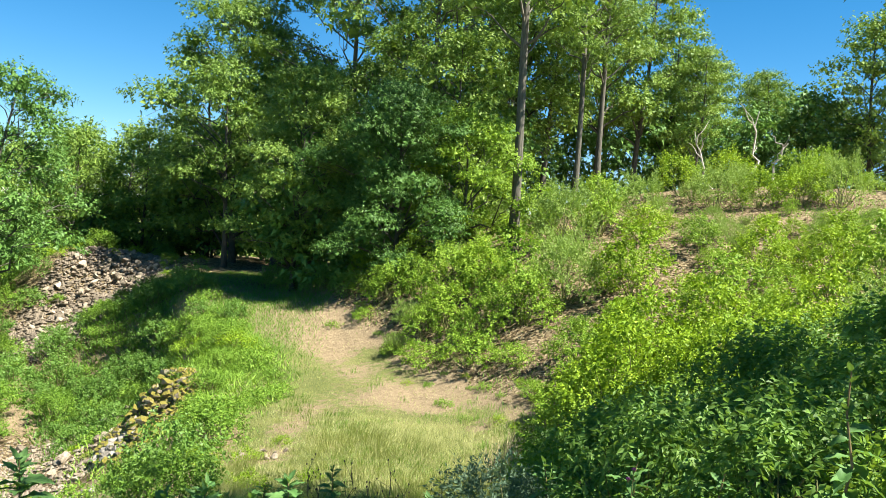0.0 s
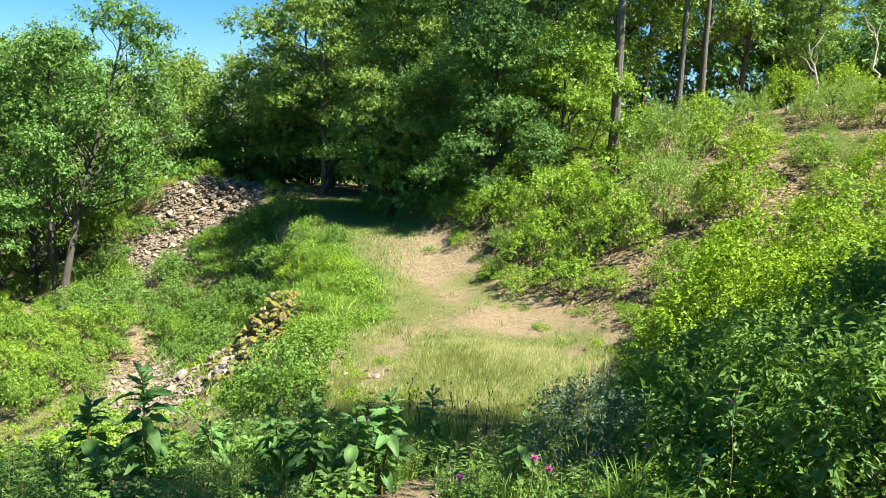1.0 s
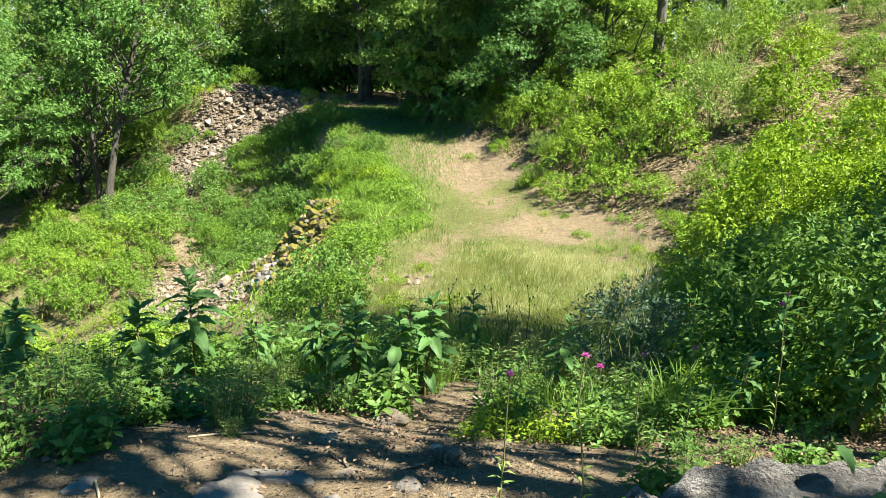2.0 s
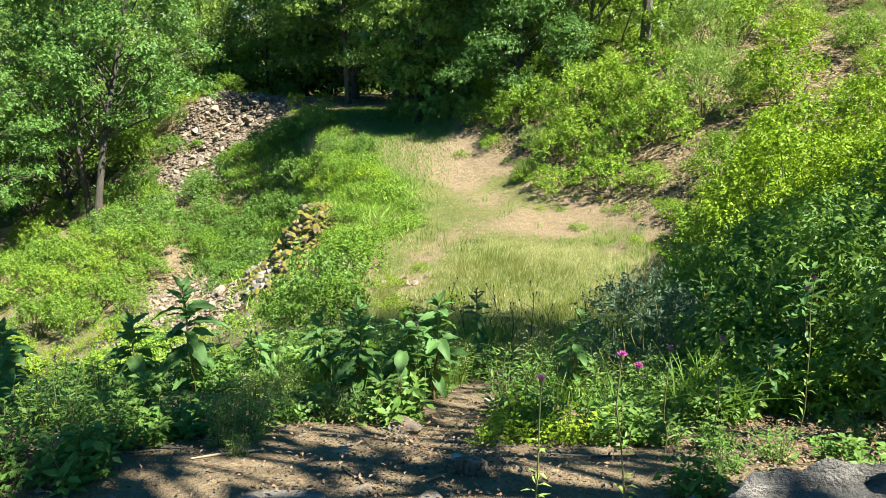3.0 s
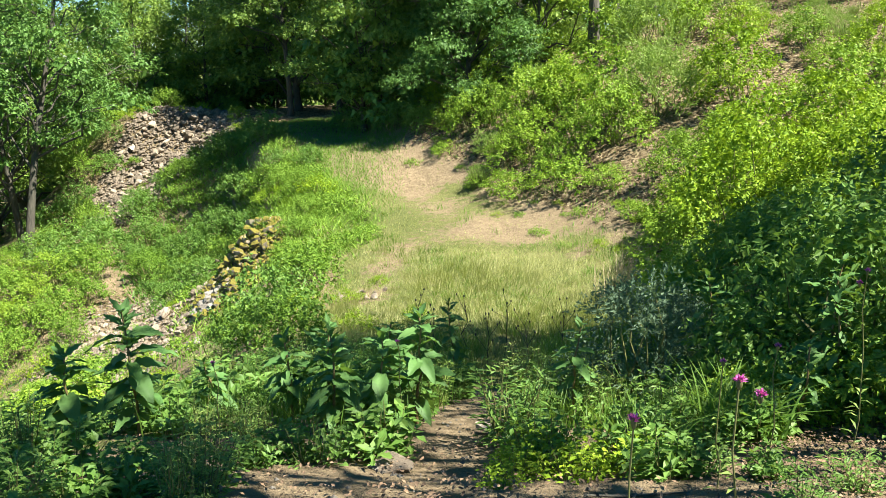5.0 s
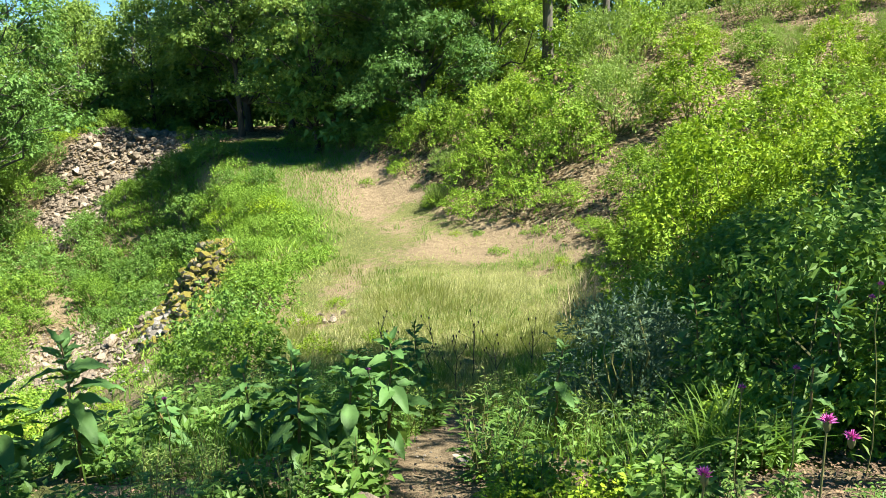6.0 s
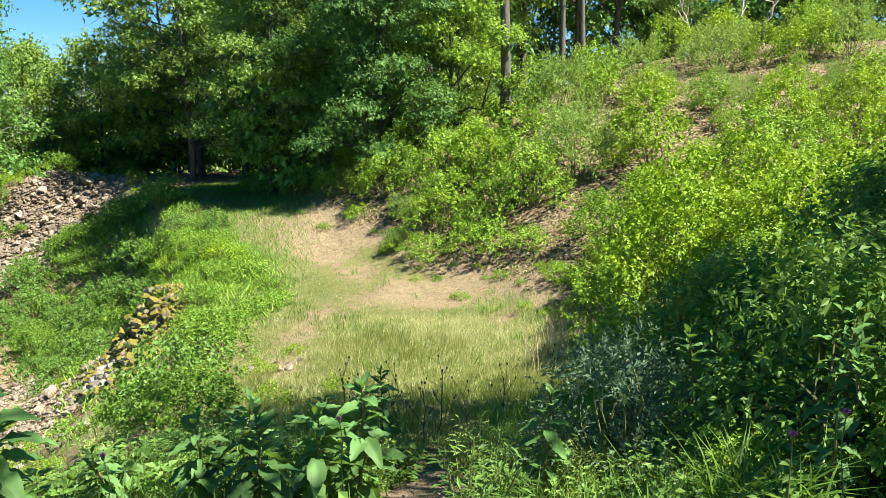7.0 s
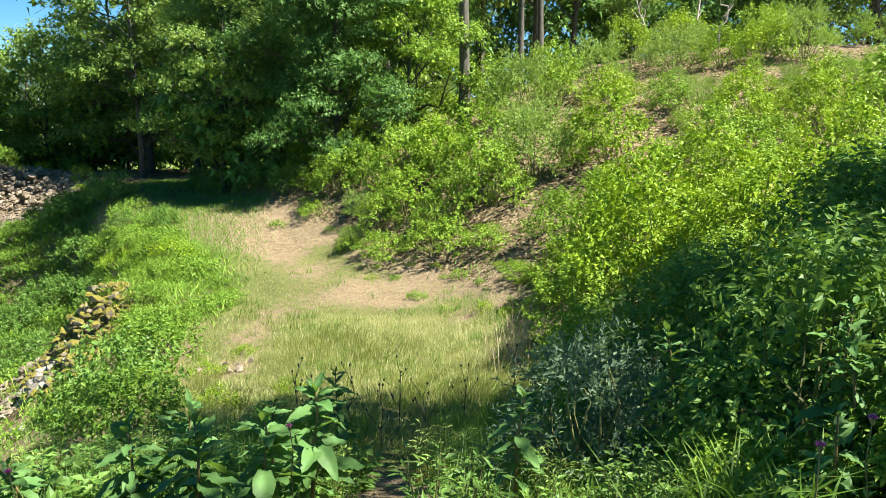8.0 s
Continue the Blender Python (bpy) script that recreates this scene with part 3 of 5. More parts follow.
def cover(x, y):
    """How much turf and how much leaf litter lies at a place, 0 to 1."""
    hill, edge = curve(HILL_FOOT, y), curve(DROP_EDGE, y)
    inside = step(0.2, 0.9, x - edge) * (1 - step(-0.2, 0.9, x - hill))
    turf = inside * step(6.5, 8.5, y) * (1 - step(19.5, 22, y)) * (1 - 0.12 * step(13.5, 16.5, y))
    turf = turf * (1 - 0.62 * near(x, y, 0.0, 17.2, 1.5, 1.5) - 0.18 * near(x, y, -0.5, 16.4, 2.2, 0.7) - 0.6 * near(x, y, -2.4, 14.5, 0.6, 2.0) - 0.5 * near(x, y, -2.6, 12.2, 0.6, 0.7) - 0.4 * near(x, y, 0.9, 14.8, 0.5, 0.8))
    turf = turf * (1 - 0.55 * near(x - trail_x(y), y, 0, 20.5, 0.9, 3.5))
    turf = turf + 0.5 * step(0.3, 1.2, edge - x) * (1 - np.exp(-(scree(x, y) / 1.7) ** 2) - 0.95 * near(x, y, -12.6, 31, 3.2, 4.6))
    turf = turf + 0.75 * step(0.9, 1.8, np.abs(x - trail_x(y))) * step(3.6, 4.6, y) * (1 - step(8.5, 10, y))
    litter = 0.75 * step(0.1, 0.9, x - hill) * (1 - step(3.4, 5.5, y - 30)) + 0.5 * step(0.5, 1.5, np.abs(x + 0.6)) * (1 - step(4, 6, y))
    turf = turf + step(60, 90, np.hypot(x, y))
    litter = litter + 0.75 * np.exp(-(scree(x, y) / 1.6) ** 2) + 0.6 * near(x, y, -12.6, 31, 3.0, 4.4)
    litter = litter + 0.9 * step(25, 29, y) * (1 - step(2, 5, x - hill))
    return np.clip(turf, 0, 1), np.clip(litter, 0, 1)


def build_ground():
    xs = axis_lines([(-1500, -300, 200), (-300, -60, 30), (-60, -24, 2.0), (-24, -8, 0.35), (-8, -3, 0.16), (-3, 3, 0.07), (3, 8, 0.16), (8, 24, 0.35), (24, 60, 2.0), (60, 300, 30), (300, 1500, 200)])
    ys = axis_lines([(-600, -60, 90), (-60, -6, 4.0), (-6, 1.5, 0.4), (1.5, 8, 0.07), (8, 26, 0.22), (26, 45, 0.45), (45, 120, 2.5), (120, 400, 35), (400, 2500, 300)])
    x, y = np.meshgrid(xs, ys)
    z = height(x, y)
    z = z - 0.05 * np.exp(-((x - trail_x(y)) / 0.45) ** 2) * step(3, 4.5, y) * (1 - step(9, 11, y))
    nx = len(xs)
    i, j = np.meshgrid(np.arange(len(ys) - 1), np.arange(nx - 1), indexing="ij")
    a = i * nx + j
    f = np.stack([a, a + 1, a + nx + 1, a + nx], -1).reshape(-1, 4)
    me = mesh_of("ground", np.stack([x, y, z], -1).reshape(-1, 3), f, GROUND, True)
    turf, litter = cover(x, y)
    col = me.color_attributes.new("cover", "FLOAT_COLOR", "POINT")
    rgba = np.stack([turf.ravel(), litter.ravel(), np.zeros(turf.size), np.ones(turf.size)], 1).astype(np.float32)
    col.data.foreach_set("color", rgba.ravel())
    thing("ground", "tan soil with dry leaf litter and thin turf", "ground", kind="structure", data=me)


build_ground()

# ---- trees ----
OAK = [tree_meshes(11, 13.5, 0.17, 2.6, 4.3, 46, 150, 0.155, 0.075, BARK, LEAF_TREE, per_tuft=12, bough_r=(0.8, 1.5)),
       tree_meshes(12, 11.0, 0.15, 1.6, 3.8, 42, 150, 0.155, 0.075, BARK_DARK, LEAF_TREE, per_tuft=12, bough_r=(0.8, 1.5))]
FAR_OAK = [tree_meshes(14, 10.0, 0.15, 1.4, 3.6, 32, 52, 0.21, 0.12, BARK_DARK, LEAF_TREE, per_tuft=9, bough_r=(0.8, 1.4), twigs=1),
           tree_meshes(15, 9.0, 0.13, 0.8, 3.2, 30, 52, 0.21, 0.12, BARK_DARK, LEAF_TREE, per_tuft=9, bough_r=(0.8, 1.4), twigs=1)]
HIGH_OAK = [tree_meshes(25, 10.5, 0.16, 4.2, 2.6, 26, 60, 0.2, 0.11, BARK_DARK, LEAF_TREE, per_tuft=9, bough_r=(0.7, 1.2), twigs=2, lean=(0.5, 0)),
            tree_meshes(26, 10.5, 0.14, 3.2, 2.2, 24, 60, 0.2, 0.11, BARK_DARK, LEAF_TREE, per_tuft=9, bough_r=(0.6, 1.1), twigs=2, lean=(-0.4, 0))]
LEFT = [tree_meshes(16, 10.3, 0.15, 4.2, 3.6, 34, 100, 0.15, 0.07, BARK_DARK, LEAF_TREE_DARK, per_tuft=11, bough_r=(0.6, 1.15), lean=(0.6, 0)),
        tree_meshes(17, 9.6, 0.13, 3.0, 3.0, 32, 95, 0.15, 0.07, BARK_DARK, LEAF_TREE_DARK, per_tuft=11, bough_r=(0.6, 1.15))]
SHADE = tree_meshes(18, 11.0, 0.16, 5.2, 2.8, 24, 20, 0.34, 0.18, BARK, LEAF_TREE, per_tuft=5, old=2)
SHADE_LOW = tree_meshes(19, 11.0, 0.16, 5.2, 2.6, 24, 15, 0.34, 0.18, BARK, LEAF_TREE, per_tuft=5, crown_shift=(-1.1, 0.2), old=2)
SHADE_DENSE = tree_meshes(27, 11.0, 0.16, 5.2, 2.8, 26, 30, 0.32, 0.18, BARK, LEAF_TREE, per_tuft=5, old=5)
SHADE_THIN = tree_meshes(24, 8.0, 0.11, 3.9, 1.9, 13, 7, 0.3, 0.16, BARK, LEAF_TREE, per_tuft=5, old=2)
SHADE_LEFT = tree_meshes(20, 8.6, 0.12, 4.9, 1.3, 11, 21, 0.34, 0.18, BARK, LEAF_TREE, per_tuft=5, crown_shift=(-1.9, 1.4), bough_r=(0.6, 1.0), old=2)
TALL = tree_meshes(21, 19.0, 0.15, 6.6, 3.0, 36, 110, 0.16, 0.08, BARK, LEAF_TREE, lean=(0.35, 0), per_tuft=11, bough_r=(0.7, 1.3))
UNDER = tree_meshes(22, 4.2, 0.06, 0.3, 2.2, 16, 42, 0.28, 0.15, BARK_DARK, LEAF_TREE_DARK, per_tuft=7, bough_r=(0.8, 1.3), twigs=1)
DARK = [tree_meshes(31, 6.8, 0.12, 0.3, 3.6, 52, 220, 0.125, 0.05, BARK_DARK, LEAF_TREE_DARK, bough_r=(0.75, 1.25), droop=0.7, per_tuft=11),
        tree_meshes(32, 4.6, 0.09, 0.4, 2.1, 26, 130, 0.12, 0.065, BARK_DARK, LEAF_GREEN, bough_r=(0.55, 0.9), droop=0.3, per_tuft=10)]
OAK_WORDS = "oak tree with grey-brown bark and dense green leaf sprays"
DARK_WORDS = "dense low-branched tree with drooping dark green leaves beside the trail"
THIN_WORDS = "slender tall tree with a bare grey trunk on the hillside"
tree(TALL, 1.97, 24.9, 0.3, 1.0, THIN_WORDS)
tree(TALL, 4.7, 30.6, 2.0, 0.8, THIN_WORDS)
tree(TALL, 6.1, 33.3, 4.0, 0.84, THIN_WORDS)
tree(DARK[0], -1.45, 24.9, 0.4, 0.8, DARK_WORDS)
tree(DARK[1], 0.5, 25.3, 1.4, 0.9, "rounded fresh green young tree beside the trail")
tree(FAR_OAK[1], -4.0, 32.5, 2.4, 0.75, OAK_WORDS)
tree(FAR_OAK[1], 0.2, 29.5, 4.4, 0.8, OAK_WORDS)
tree(OAK[0], -4.2, 36.2, 3.64, 1.14, OAK_WORDS)
tree(OAK[1], -4.7, 26.6, 1.7, 0.64, OAK_WORDS)
tree(OAK[1], -9.5, 37.0, 4.0, 1.05, OAK_WORDS)
tree(OAK[0], -0.6, 33.5, 2.9, 1.1, OAK_WORDS)
tree(LEFT[0], -16.5, 27.0, 0.9, 1.05, OAK_WORDS, tilt=(0, 9))
tree(LEFT[1], -17.4, 28, 3.1, 1.0, OAK_WORDS)
tree(LEFT[1], -18.2, 23.0, 4.6, 0.85, OAK_WORDS)
tree(FAR_OAK[1], -21, 24.5, 4.1, 0.7, OAK_WORDS)
rng = np.random.RandomState(5)
# x, y and the height of the top
WOODS = [(-11.5, 41, 9.5), (-14.5, 40, 5.5), (-17.3, 38.5, 5), (-20, 45, 6), (-12.8, 46, 6.5), (-12.5, 42, 5.5), (-16, 47, 5), (-6, 38, 9), (-18.5, 42, 5), (-22, 36, 5.5), (-20, 31, 5), (-25, 48, 5),
         (-3, 43, 11), (-12, 55, 6), (-28, 40, 6), (-26, 30, 5), (-20, 57, 5), (-23, 25, 2.5), (-30, 44, 5), (-24, 40, 5.5), (-29, 35, 3.5), (-7, 47, 8), (-16.5, 43.5, 6), (-13.5, 52, 6.5), (-27, 52, 5.5), (-36, 58, 4), (-24, 56, 5),
         (19.5, 38.5, 12.5), (22.5, 38, 15), (26, 39, 16), (25, 43, 13), (29, 44, 14), (31, 46, 12), (17.5, 47, 10.5), (21, 50, 11), (20.5, 45, 9.5), (18.6, 41, 8.5)]
HILL_WOODS = [(-8.6, 33.6, 7.5), (-7.4, 36.6, 8.5), (2.5, 37, 15), (0.8, 40, 13.5), (4.6, 36.2, 14), (6.6, 38.5, 16), (9.2, 39.5, 14.5), (10.8, 43, 13.2), (12.6, 42.5, 11.4), (14.2, 44, 11), (15.6, 42, 10.2), (16.8, 46, 10.8), (13.2, 48, 11.5), (8.2, 45, 14), (3.4, 44, 13), (11.8, 38.8, 10.4)]
for k, (x, y, top) in enumerate(WOODS + HILL_WOODS):
    kinds, tall, words = (FAR_OAK, (10.5, 9.5), "oak tree of the wood edge with a full green crown") if k < len(WOODS) else (HIGH_OAK, (10.9, 10.9), "oak tree with a bare lower trunk in the open wood")
    k = rng.randint(2)
    x, y = x + rng.uniform(-0.4, 0.4), y + rng.uniform(-0.4, 0.4)
    tree(kinds[k], x, y, rng.uniform(0, 6.28), (top - float(height(x, y))) / tall[k], words)
for x, y in [(-4, 37), (-7.5, 42), (-1, 38), (-11, 50), (-5, 50), (-14, 51), (-17, 52), (-9, 46), (-20, 49), (-23, 43), (-26, 46), (-2, 41), (-19, 36), (-23, 33), (-4.2, 27.4), (-2.5, 30.5),
             (1.0, 31.5), (-11.5, 41), (-14, 44), (-20, 41), (-16.8, 40.5), (0.2, 35.5), (14.5, 39.5), (17.2, 40), (20.4, 41.5), (12.6, 45), (3.4, 39), (6.4, 41.5), (9.8, 43.5), (12.2, 40.5)]:
    tree(UNDER, x, y, rng.uniform(0, 6.28), rng.uniform(0.85, 1.25), "leafy dark green undergrowth tree in the wood", group="undergrowth")
# trees added out of view beside and behind the camera to shade near ground
tree(SHADE_LOW, 3.4, 1.9, 0.0, 1.0, "oak tree added out of view to shade the trail head")
tree(SHADE_DENSE, 5.7, 6.9, 1.0, 0.75, "oak tree added out of view to shade the trail")
tree(SHADE_DENSE, 4.55, 6.7, 2.0, 0.82, "oak tree added out of view to shade the trail")
tree(SHADE_THIN, 3.65, 3.1, 0.7, 1.0, "thin oak tree added out of view for light shade")
tree(SHADE_LEFT, 2.5, 1.35, 0.0, 1.0, "leaning oak tree added out of view to shade the weeds")
for x, y, s in [(8.3, 4.7, 0.84), (11.0, 4.4, 0.85), (5.2, -2.9, 1.0), (9, -5, 1.0), (2, -9, 1.0), (-5, -8, 1.0), (-10, -3, 0.9)]:
    tree(SHADE, x, y, rng.uniform(0, 6.28), s, "oak tree added out of view to shade the trail head")


def snag(seed, x, y, tall, lean):
    rng = np.random.RandomState(seed)
    end = np.array([lean, 0, tall])
    line = bent_line((0, 0, -0.2), end, 8, 0, rng, 0.25)
    wood = [tube(line, np.linspace(0.075, 0.02, 8), 7, 0.08, rng)]
    for k in (4, 5, 6):
        e = line[k] + np.array([rng.uniform(-0.8, 0.8), rng.uniform(-0.4, 0.4), rng.uniform(0.5, 1.2)])
        wood.append(tube(bent_line(line[k], e, 5, 0.05, rng, 0.3), np.linspace(0.03, 0.006, 5), 5, 0.05, rng))
    v, f = join(wood)
    ob = thing("dead_tree", "leafless bleached dead tree with a few bare limbs", "dead tree", "dead trees on the ridge")
    ob.matrix_basis = on_ground(x, y, 0, 1, 0.05)
    part_mesh("trunk", mesh_of("trunk", v, f, BARK_PALE, True), ob)


snag(1, 12.9, 35.5, 3.6, 0.2)
snag(2, 13.2, 35.2, 2.3, 1.1)
snag(3, 11.6, 36.5, 2.7, -0.9)

# ---- shrubs on the hillside ----
HILL = "hillside shrubs"
SHRUBS = [plant(mound_meshes(41, 1.4, 1.5, 16, 19, 13, 0.072, 0.04, LEAF_YELLOW, small=True, lump=0.21, run=2.0), "shrub", "bright yellow-green leafy shrub on the hillside", "shrub", HILL),
          plant(mound_meshes(42, 1.25, 1.6, 16, 19, 13, 0.072, 0.042, LEAF_GREEN, small=True, lump=0.21, run=2.0), "shrub", "fresh green leafy shrub on the hillside", "shrub", HILL),
          plant(mound_meshes(43, 1.25, 1.45, 18, 20, 13, 0.09, 0.024, LEAF_GREY, droop=-0.15, open_angle=0.9, small=True, lump=0.22, run=1.8), "shrub", "grey-green fine-leaved bush on the hillside", "shrub", HILL),
          plant(mound_meshes(44, 0.75, 1.5, 14, 15, 12, 0.072, 0.042, LEAF_GREEN, small=True, lump=0.22, run=2.0), "shrub", "low green bramble patch on the hillside", "shrub", HILL),
          plant(shrub_meshes(45, 0.6, 0.9, 60, 14, 0.10, 0.012, LEAF_GREY, 0.7, 0.05, droop=-0.5, spread_leaf=0.3), "broom", "upright grey-green broom tuft on the bank", "shrub", HILL),
          plant(mound_meshes(46, 1.45, 1.4, 16, 19, 13, 0.075, 0.04, LEAF_LIME, small=True, lump=0.21, run=2.2), "shrub", "lime-green leafy shrub with dense sprigs on the hillside", "shrub", HILL),
          plant(mound_meshes(47, 1.3, 1.6, 15, 14, 12, 0.09, 0.048, LEAF_LIME, small=True, lump=0.22, run=2.0), "shrub", "spreading lime-green shrub high on the hillside", "shrub", HILL),
          plant(mound_meshes(48, 1.35, 1.5, 15, 14, 12, 0.09, 0.05, LEAF_GREEN, small=True, lump=0.22, run=2.0), "shrub", "rounded fresh green shrub high on the hillside", "shrub", HILL)]
HILL_LOW = [(3.5, 13.4, 1.3, 0), (2.2, 12.9, 0.85, 0), (4.3, 12, 1, 1), (2.6, 11.6, 1.15, 0), (3.3, 11, 1.1, 0), (1.9, 11.4, 0.8, 0), (4.6, 13.9, 1.1, 0), (3, 10, 0.75, 0),
            (3.7, 10.5, 1, 0), (4.7, 10.9, 1.1, 0), (5.6, 12.2, 1.1, 0), (2.9, 14.4, 0.9, 0), (2.3, 14.3, 0.7, 0), (2.4, 11.9, 0.8, 0), (1.9, 13.7, 0.5, 3)]
HILL_FOOT_SHRUBS = [(0.9, 21.3, 1.01, 1), (-0.7, 22.3, 0.8, 1), (-1.7, 22.9, 0.65, 1), (-0.1, 20.7, 0.6, 1), (-1, 19.8, 0.8, 4), (-0.3, 18.9, 0.8, 3), (0.7, 18.2, 1, 3), (-1.3, 22.3, 0.8, 1),
                    (-0.9, 23.9, 1, 1), (-2, 21.9, 0.45, 3), (-0.4, 20, 0.7, 1), (0.2, 20.1, 0.9, 1), (0.2, 21.3, 1, 1), (1.3, 19.2, 0.9, 1), (1.2, 21.5, 1, 0), (-1.1, 19.7, 0.4, 3),
                    (0.7, 19, 0.6, 1), (1, 22.6, 0.9, 1), (0.2, 22.7, 0.9, 1)]
HILL_MID = [(4.5, 19.1, 1.36, 0), (3.9, 17.5, 0.75, 1), (3.1, 18.1, 0.65, 4), (5.8, 16.7, 1.17, 0), (6.9, 16.8, 0.8, 1), (5, 17, 0.6, 1), (8.4, 18, 0.95, 0), (1.6, 17.6, 0.7, 3),
            (2, 19.1, 1, 1), (2.8, 16.6, 0.8, 0), (1.9, 15.7, 0.5, 3), (3.4, 14.9, 1, 0), (3.6, 15.9, 0.8, 1)]
HILL_HIGH = [(3, 19.7, 1.24, 2), (1.8, 20.2, 1.19, 1), (3.4, 23.2, 1.5, 2), (2.7, 23.9, 1.22, 1), (4.5, 24.1, 1.35, 1), (5.8, 24.8, 1.4, 2), (6.7, 21.5, 0.85, 1), (8.3, 25.6, 1.4, 2),
             (9.6, 25.5, 0.98, 0), (10.8, 25.2, 1.18, 0), (11.9, 25.1, 1.36, 2), (10.3, 22.7, 0.9, 4), (7.6, 21.1, 1, 4)]
spots, rng = HILL_LOW + HILL_FOOT_SHRUBS + HILL_MID + HILL_HIGH, np.random.RandomState(9)
BARE = [(14.5, 25.2, 2.2, 1.2), (16.5, 26.5, 2.0, 1.2), (12.4, 25.0, 1.5, 0.7), (7.0, 24.6, 0.8, 0.7), (8.5, 24.2, 0.9, 0.6), (9.8, 23.2, 1.2, 0.6), (13.5, 27, 2.2, 1.4), (2.9, 18.2, 1.5, 0.6), (1.4, 17.5, 1.3, 0.7), (2.0, 16.0, 1.2, 0.6), (6.2, 19.8, 0.7, 1.2),
        (9, 21.5, 0.9, 0.6), (11.2, 23.6, 1.3, 0.5)]
tries = 0
while len(spots) < 160 and tries < 20000:
    tries += 1
    x, y = rng.uniform(-3, 18), rng.uniform(9.5, 29.5)
    d = x - float(curve(HILL_FOOT, y))
    if d < 1.1 or x > 0.75 * y + 1.5 or any(near(x, y, *b) > 0.45 for b in BARE):
        continue
    s = rng.uniform(0.8, 1.45) * (0.6 if d < 2.2 else 1)
    if x > 6.3 and 19.5 < y < 24.4:
        s *= 0.5
    if min(math.hypot(x - a, y - b) / (0.5 * (c + s)) for a, b, c, _ in spots) < 1.32:
        continue
    spots.append((x, y, s, int(rng.choice([0, 1, 2, 3, 4, 5], p=[0.16, 0.38, 0.18, 0.09, 0.03, 0.16] if y < 19 else [0.0, 0.34, 0.26, 0.08, 0.04, 0.28]))))
# past the middle of the slope the coarser-leaved kinds take over
spots = [(x, y, s * (0.88 if y > 22.5 else 1.0), {0: 6, 5: 6, 1: 7}.get(k, k) if y > 20 else ((0, 1, 5, 0, 5, 1)[i % 6] if k == 0 else k)) for i, (x, y, s, k) in enumerate(spots)]
scatter(SHRUBS, spots, rng)

# ---- shrubs of the drop and the bank on the other side ----
BANK = "shrubs on the bank"
GREENS = [plant(mound_meshes(51, 0.95, 1.45, 18, 15, 12, 0.072, 0.04, LEAF_BANK, small=True, lump=0.22, run=2.0), "bramble", "lush green shrub on the steep bank", "bramble", BANK),
          plant(mound_meshes(52, 0.9, 1.5, 17, 14, 12, 0.076, 0.045, LEAF_DARK, small=True, lump=0.22, run=2.0), "bramble", "dark green bramble on the steep bank", "bramble", BANK),
          plant(mound_meshes(53, 1.2, 1.35, 18, 15, 12, 0.072, 0.04, LEAF_GREEN, small=True, lump=0.22, run=2.0), "bramble", "leafy green sapling clump below the bank", "bramble", BANK),
          plant(mound_meshes(54, 0.5, 1.1, 11, 12, 10, 0.055, 0.03, LEAF_YELLOW, small=True, lump=0.24), "bramble", "low yellow-green weeds on the bank", "bramble", BANK),
          plant(mound_meshes(55, 0.36, 0.95, 10, 9, 10, 0.062, 0.036, LEAF_BANK, small=True, lump=0.26), "bramble", "low fresh green weed patch on the bank", "bramble", BANK),
          # like the patch above, with leaf colour darkened to deepen the bank's shade
          plant(mound_meshes(56, 0.42, 0.9, 9, 9, 10, 0.066, 0.04, LEAF_DARK, small=True, lump=0.26), "bramble", "low weed patch coloured dark green for the shaded bank", "bramble", BANK)]
# x, y, size and which kind
MEADOW_EDGE = [(-3.6, 13.5, 0.85, 0), (-3.9, 14.2, 0.8, 0), (-3.4, 10.6, 1, 1), (-4.2, 11.4, 0.6, 0), (-2.4, 13.2, 0.38, 3), (-2.7, 12.3, 0.5, 3), (-3.3, 11.9, 0.7, 3), (-1.6, 11, 0.4, 3),
               (-2.2, 10.2, 0.6, 3), (-2.9, 9.3, 0.8, 0)]
CREST = [(-5.4, 20.6, 0.55, 0), (-4.9, 18.9, 0.5, 0), (-4.7, 17.2, 0.5, 0), (-4.6, 16, 0.5, 0), (-5.6, 22.6, 0.6, 1), (-2.6, 24, 0.8, 1), (-1.4, 23.9, 0.9, 1), (-6.2, 21.4, 0.5, 0), (-5.2, 18.2, 0.45, 0), (-6.7, 23.4, 0.6, 1)]
UNDER_TREES = [(-8.5, 25.5, 1, 1), (-9.6, 24.2, 1.1, 1), (-7.9, 26.6, 1, 1), (-3.6, 25.3, 0.9, 1), (-4.7, 26.8, 0.9, 1), (-5.6, 28, 0.9, 1), (-9.4, 27.4, 1, 1), (-9.3, 25.2, 0.9, 1),
               (-8.7, 24.2, 0.9, 1), (-9, 28.4, 0.7, 1), (-8.2, 27.6, 0.6, 1)]
RUBBLE_SLOPE = [(-7.4, 15.6, 0.4, 3), (-6.9, 14.6, 0.45, 3), (-8.3, 16.9, 0.4, 3), (-7.6, 17.6, 0.35, 3), (-8.8, 18, 0.45, 3), (-9.4, 17, 0.4, 3), (-10.2, 19.4, 0.45, 3), (-8, 18.8, 0.4, 3),
                (-9.6, 20.6, 0.35, 3), (-7, 16.9, 0.3, 3), (-10.8, 18.2, 0.5, 0), (-6.8, 13.8, 0.45, 3), (-11, 19.2, 0.7, 0), (-10.6, 17, 0.6, 3), (-9.8, 15.6, 0.6, 0), (-9, 14.6, 0.7, 0),
                (-8, 14, 0.6, 3), (-9.9, 18.4, 0.3, 3), (-8.9, 17.2, 0.3, 3)]
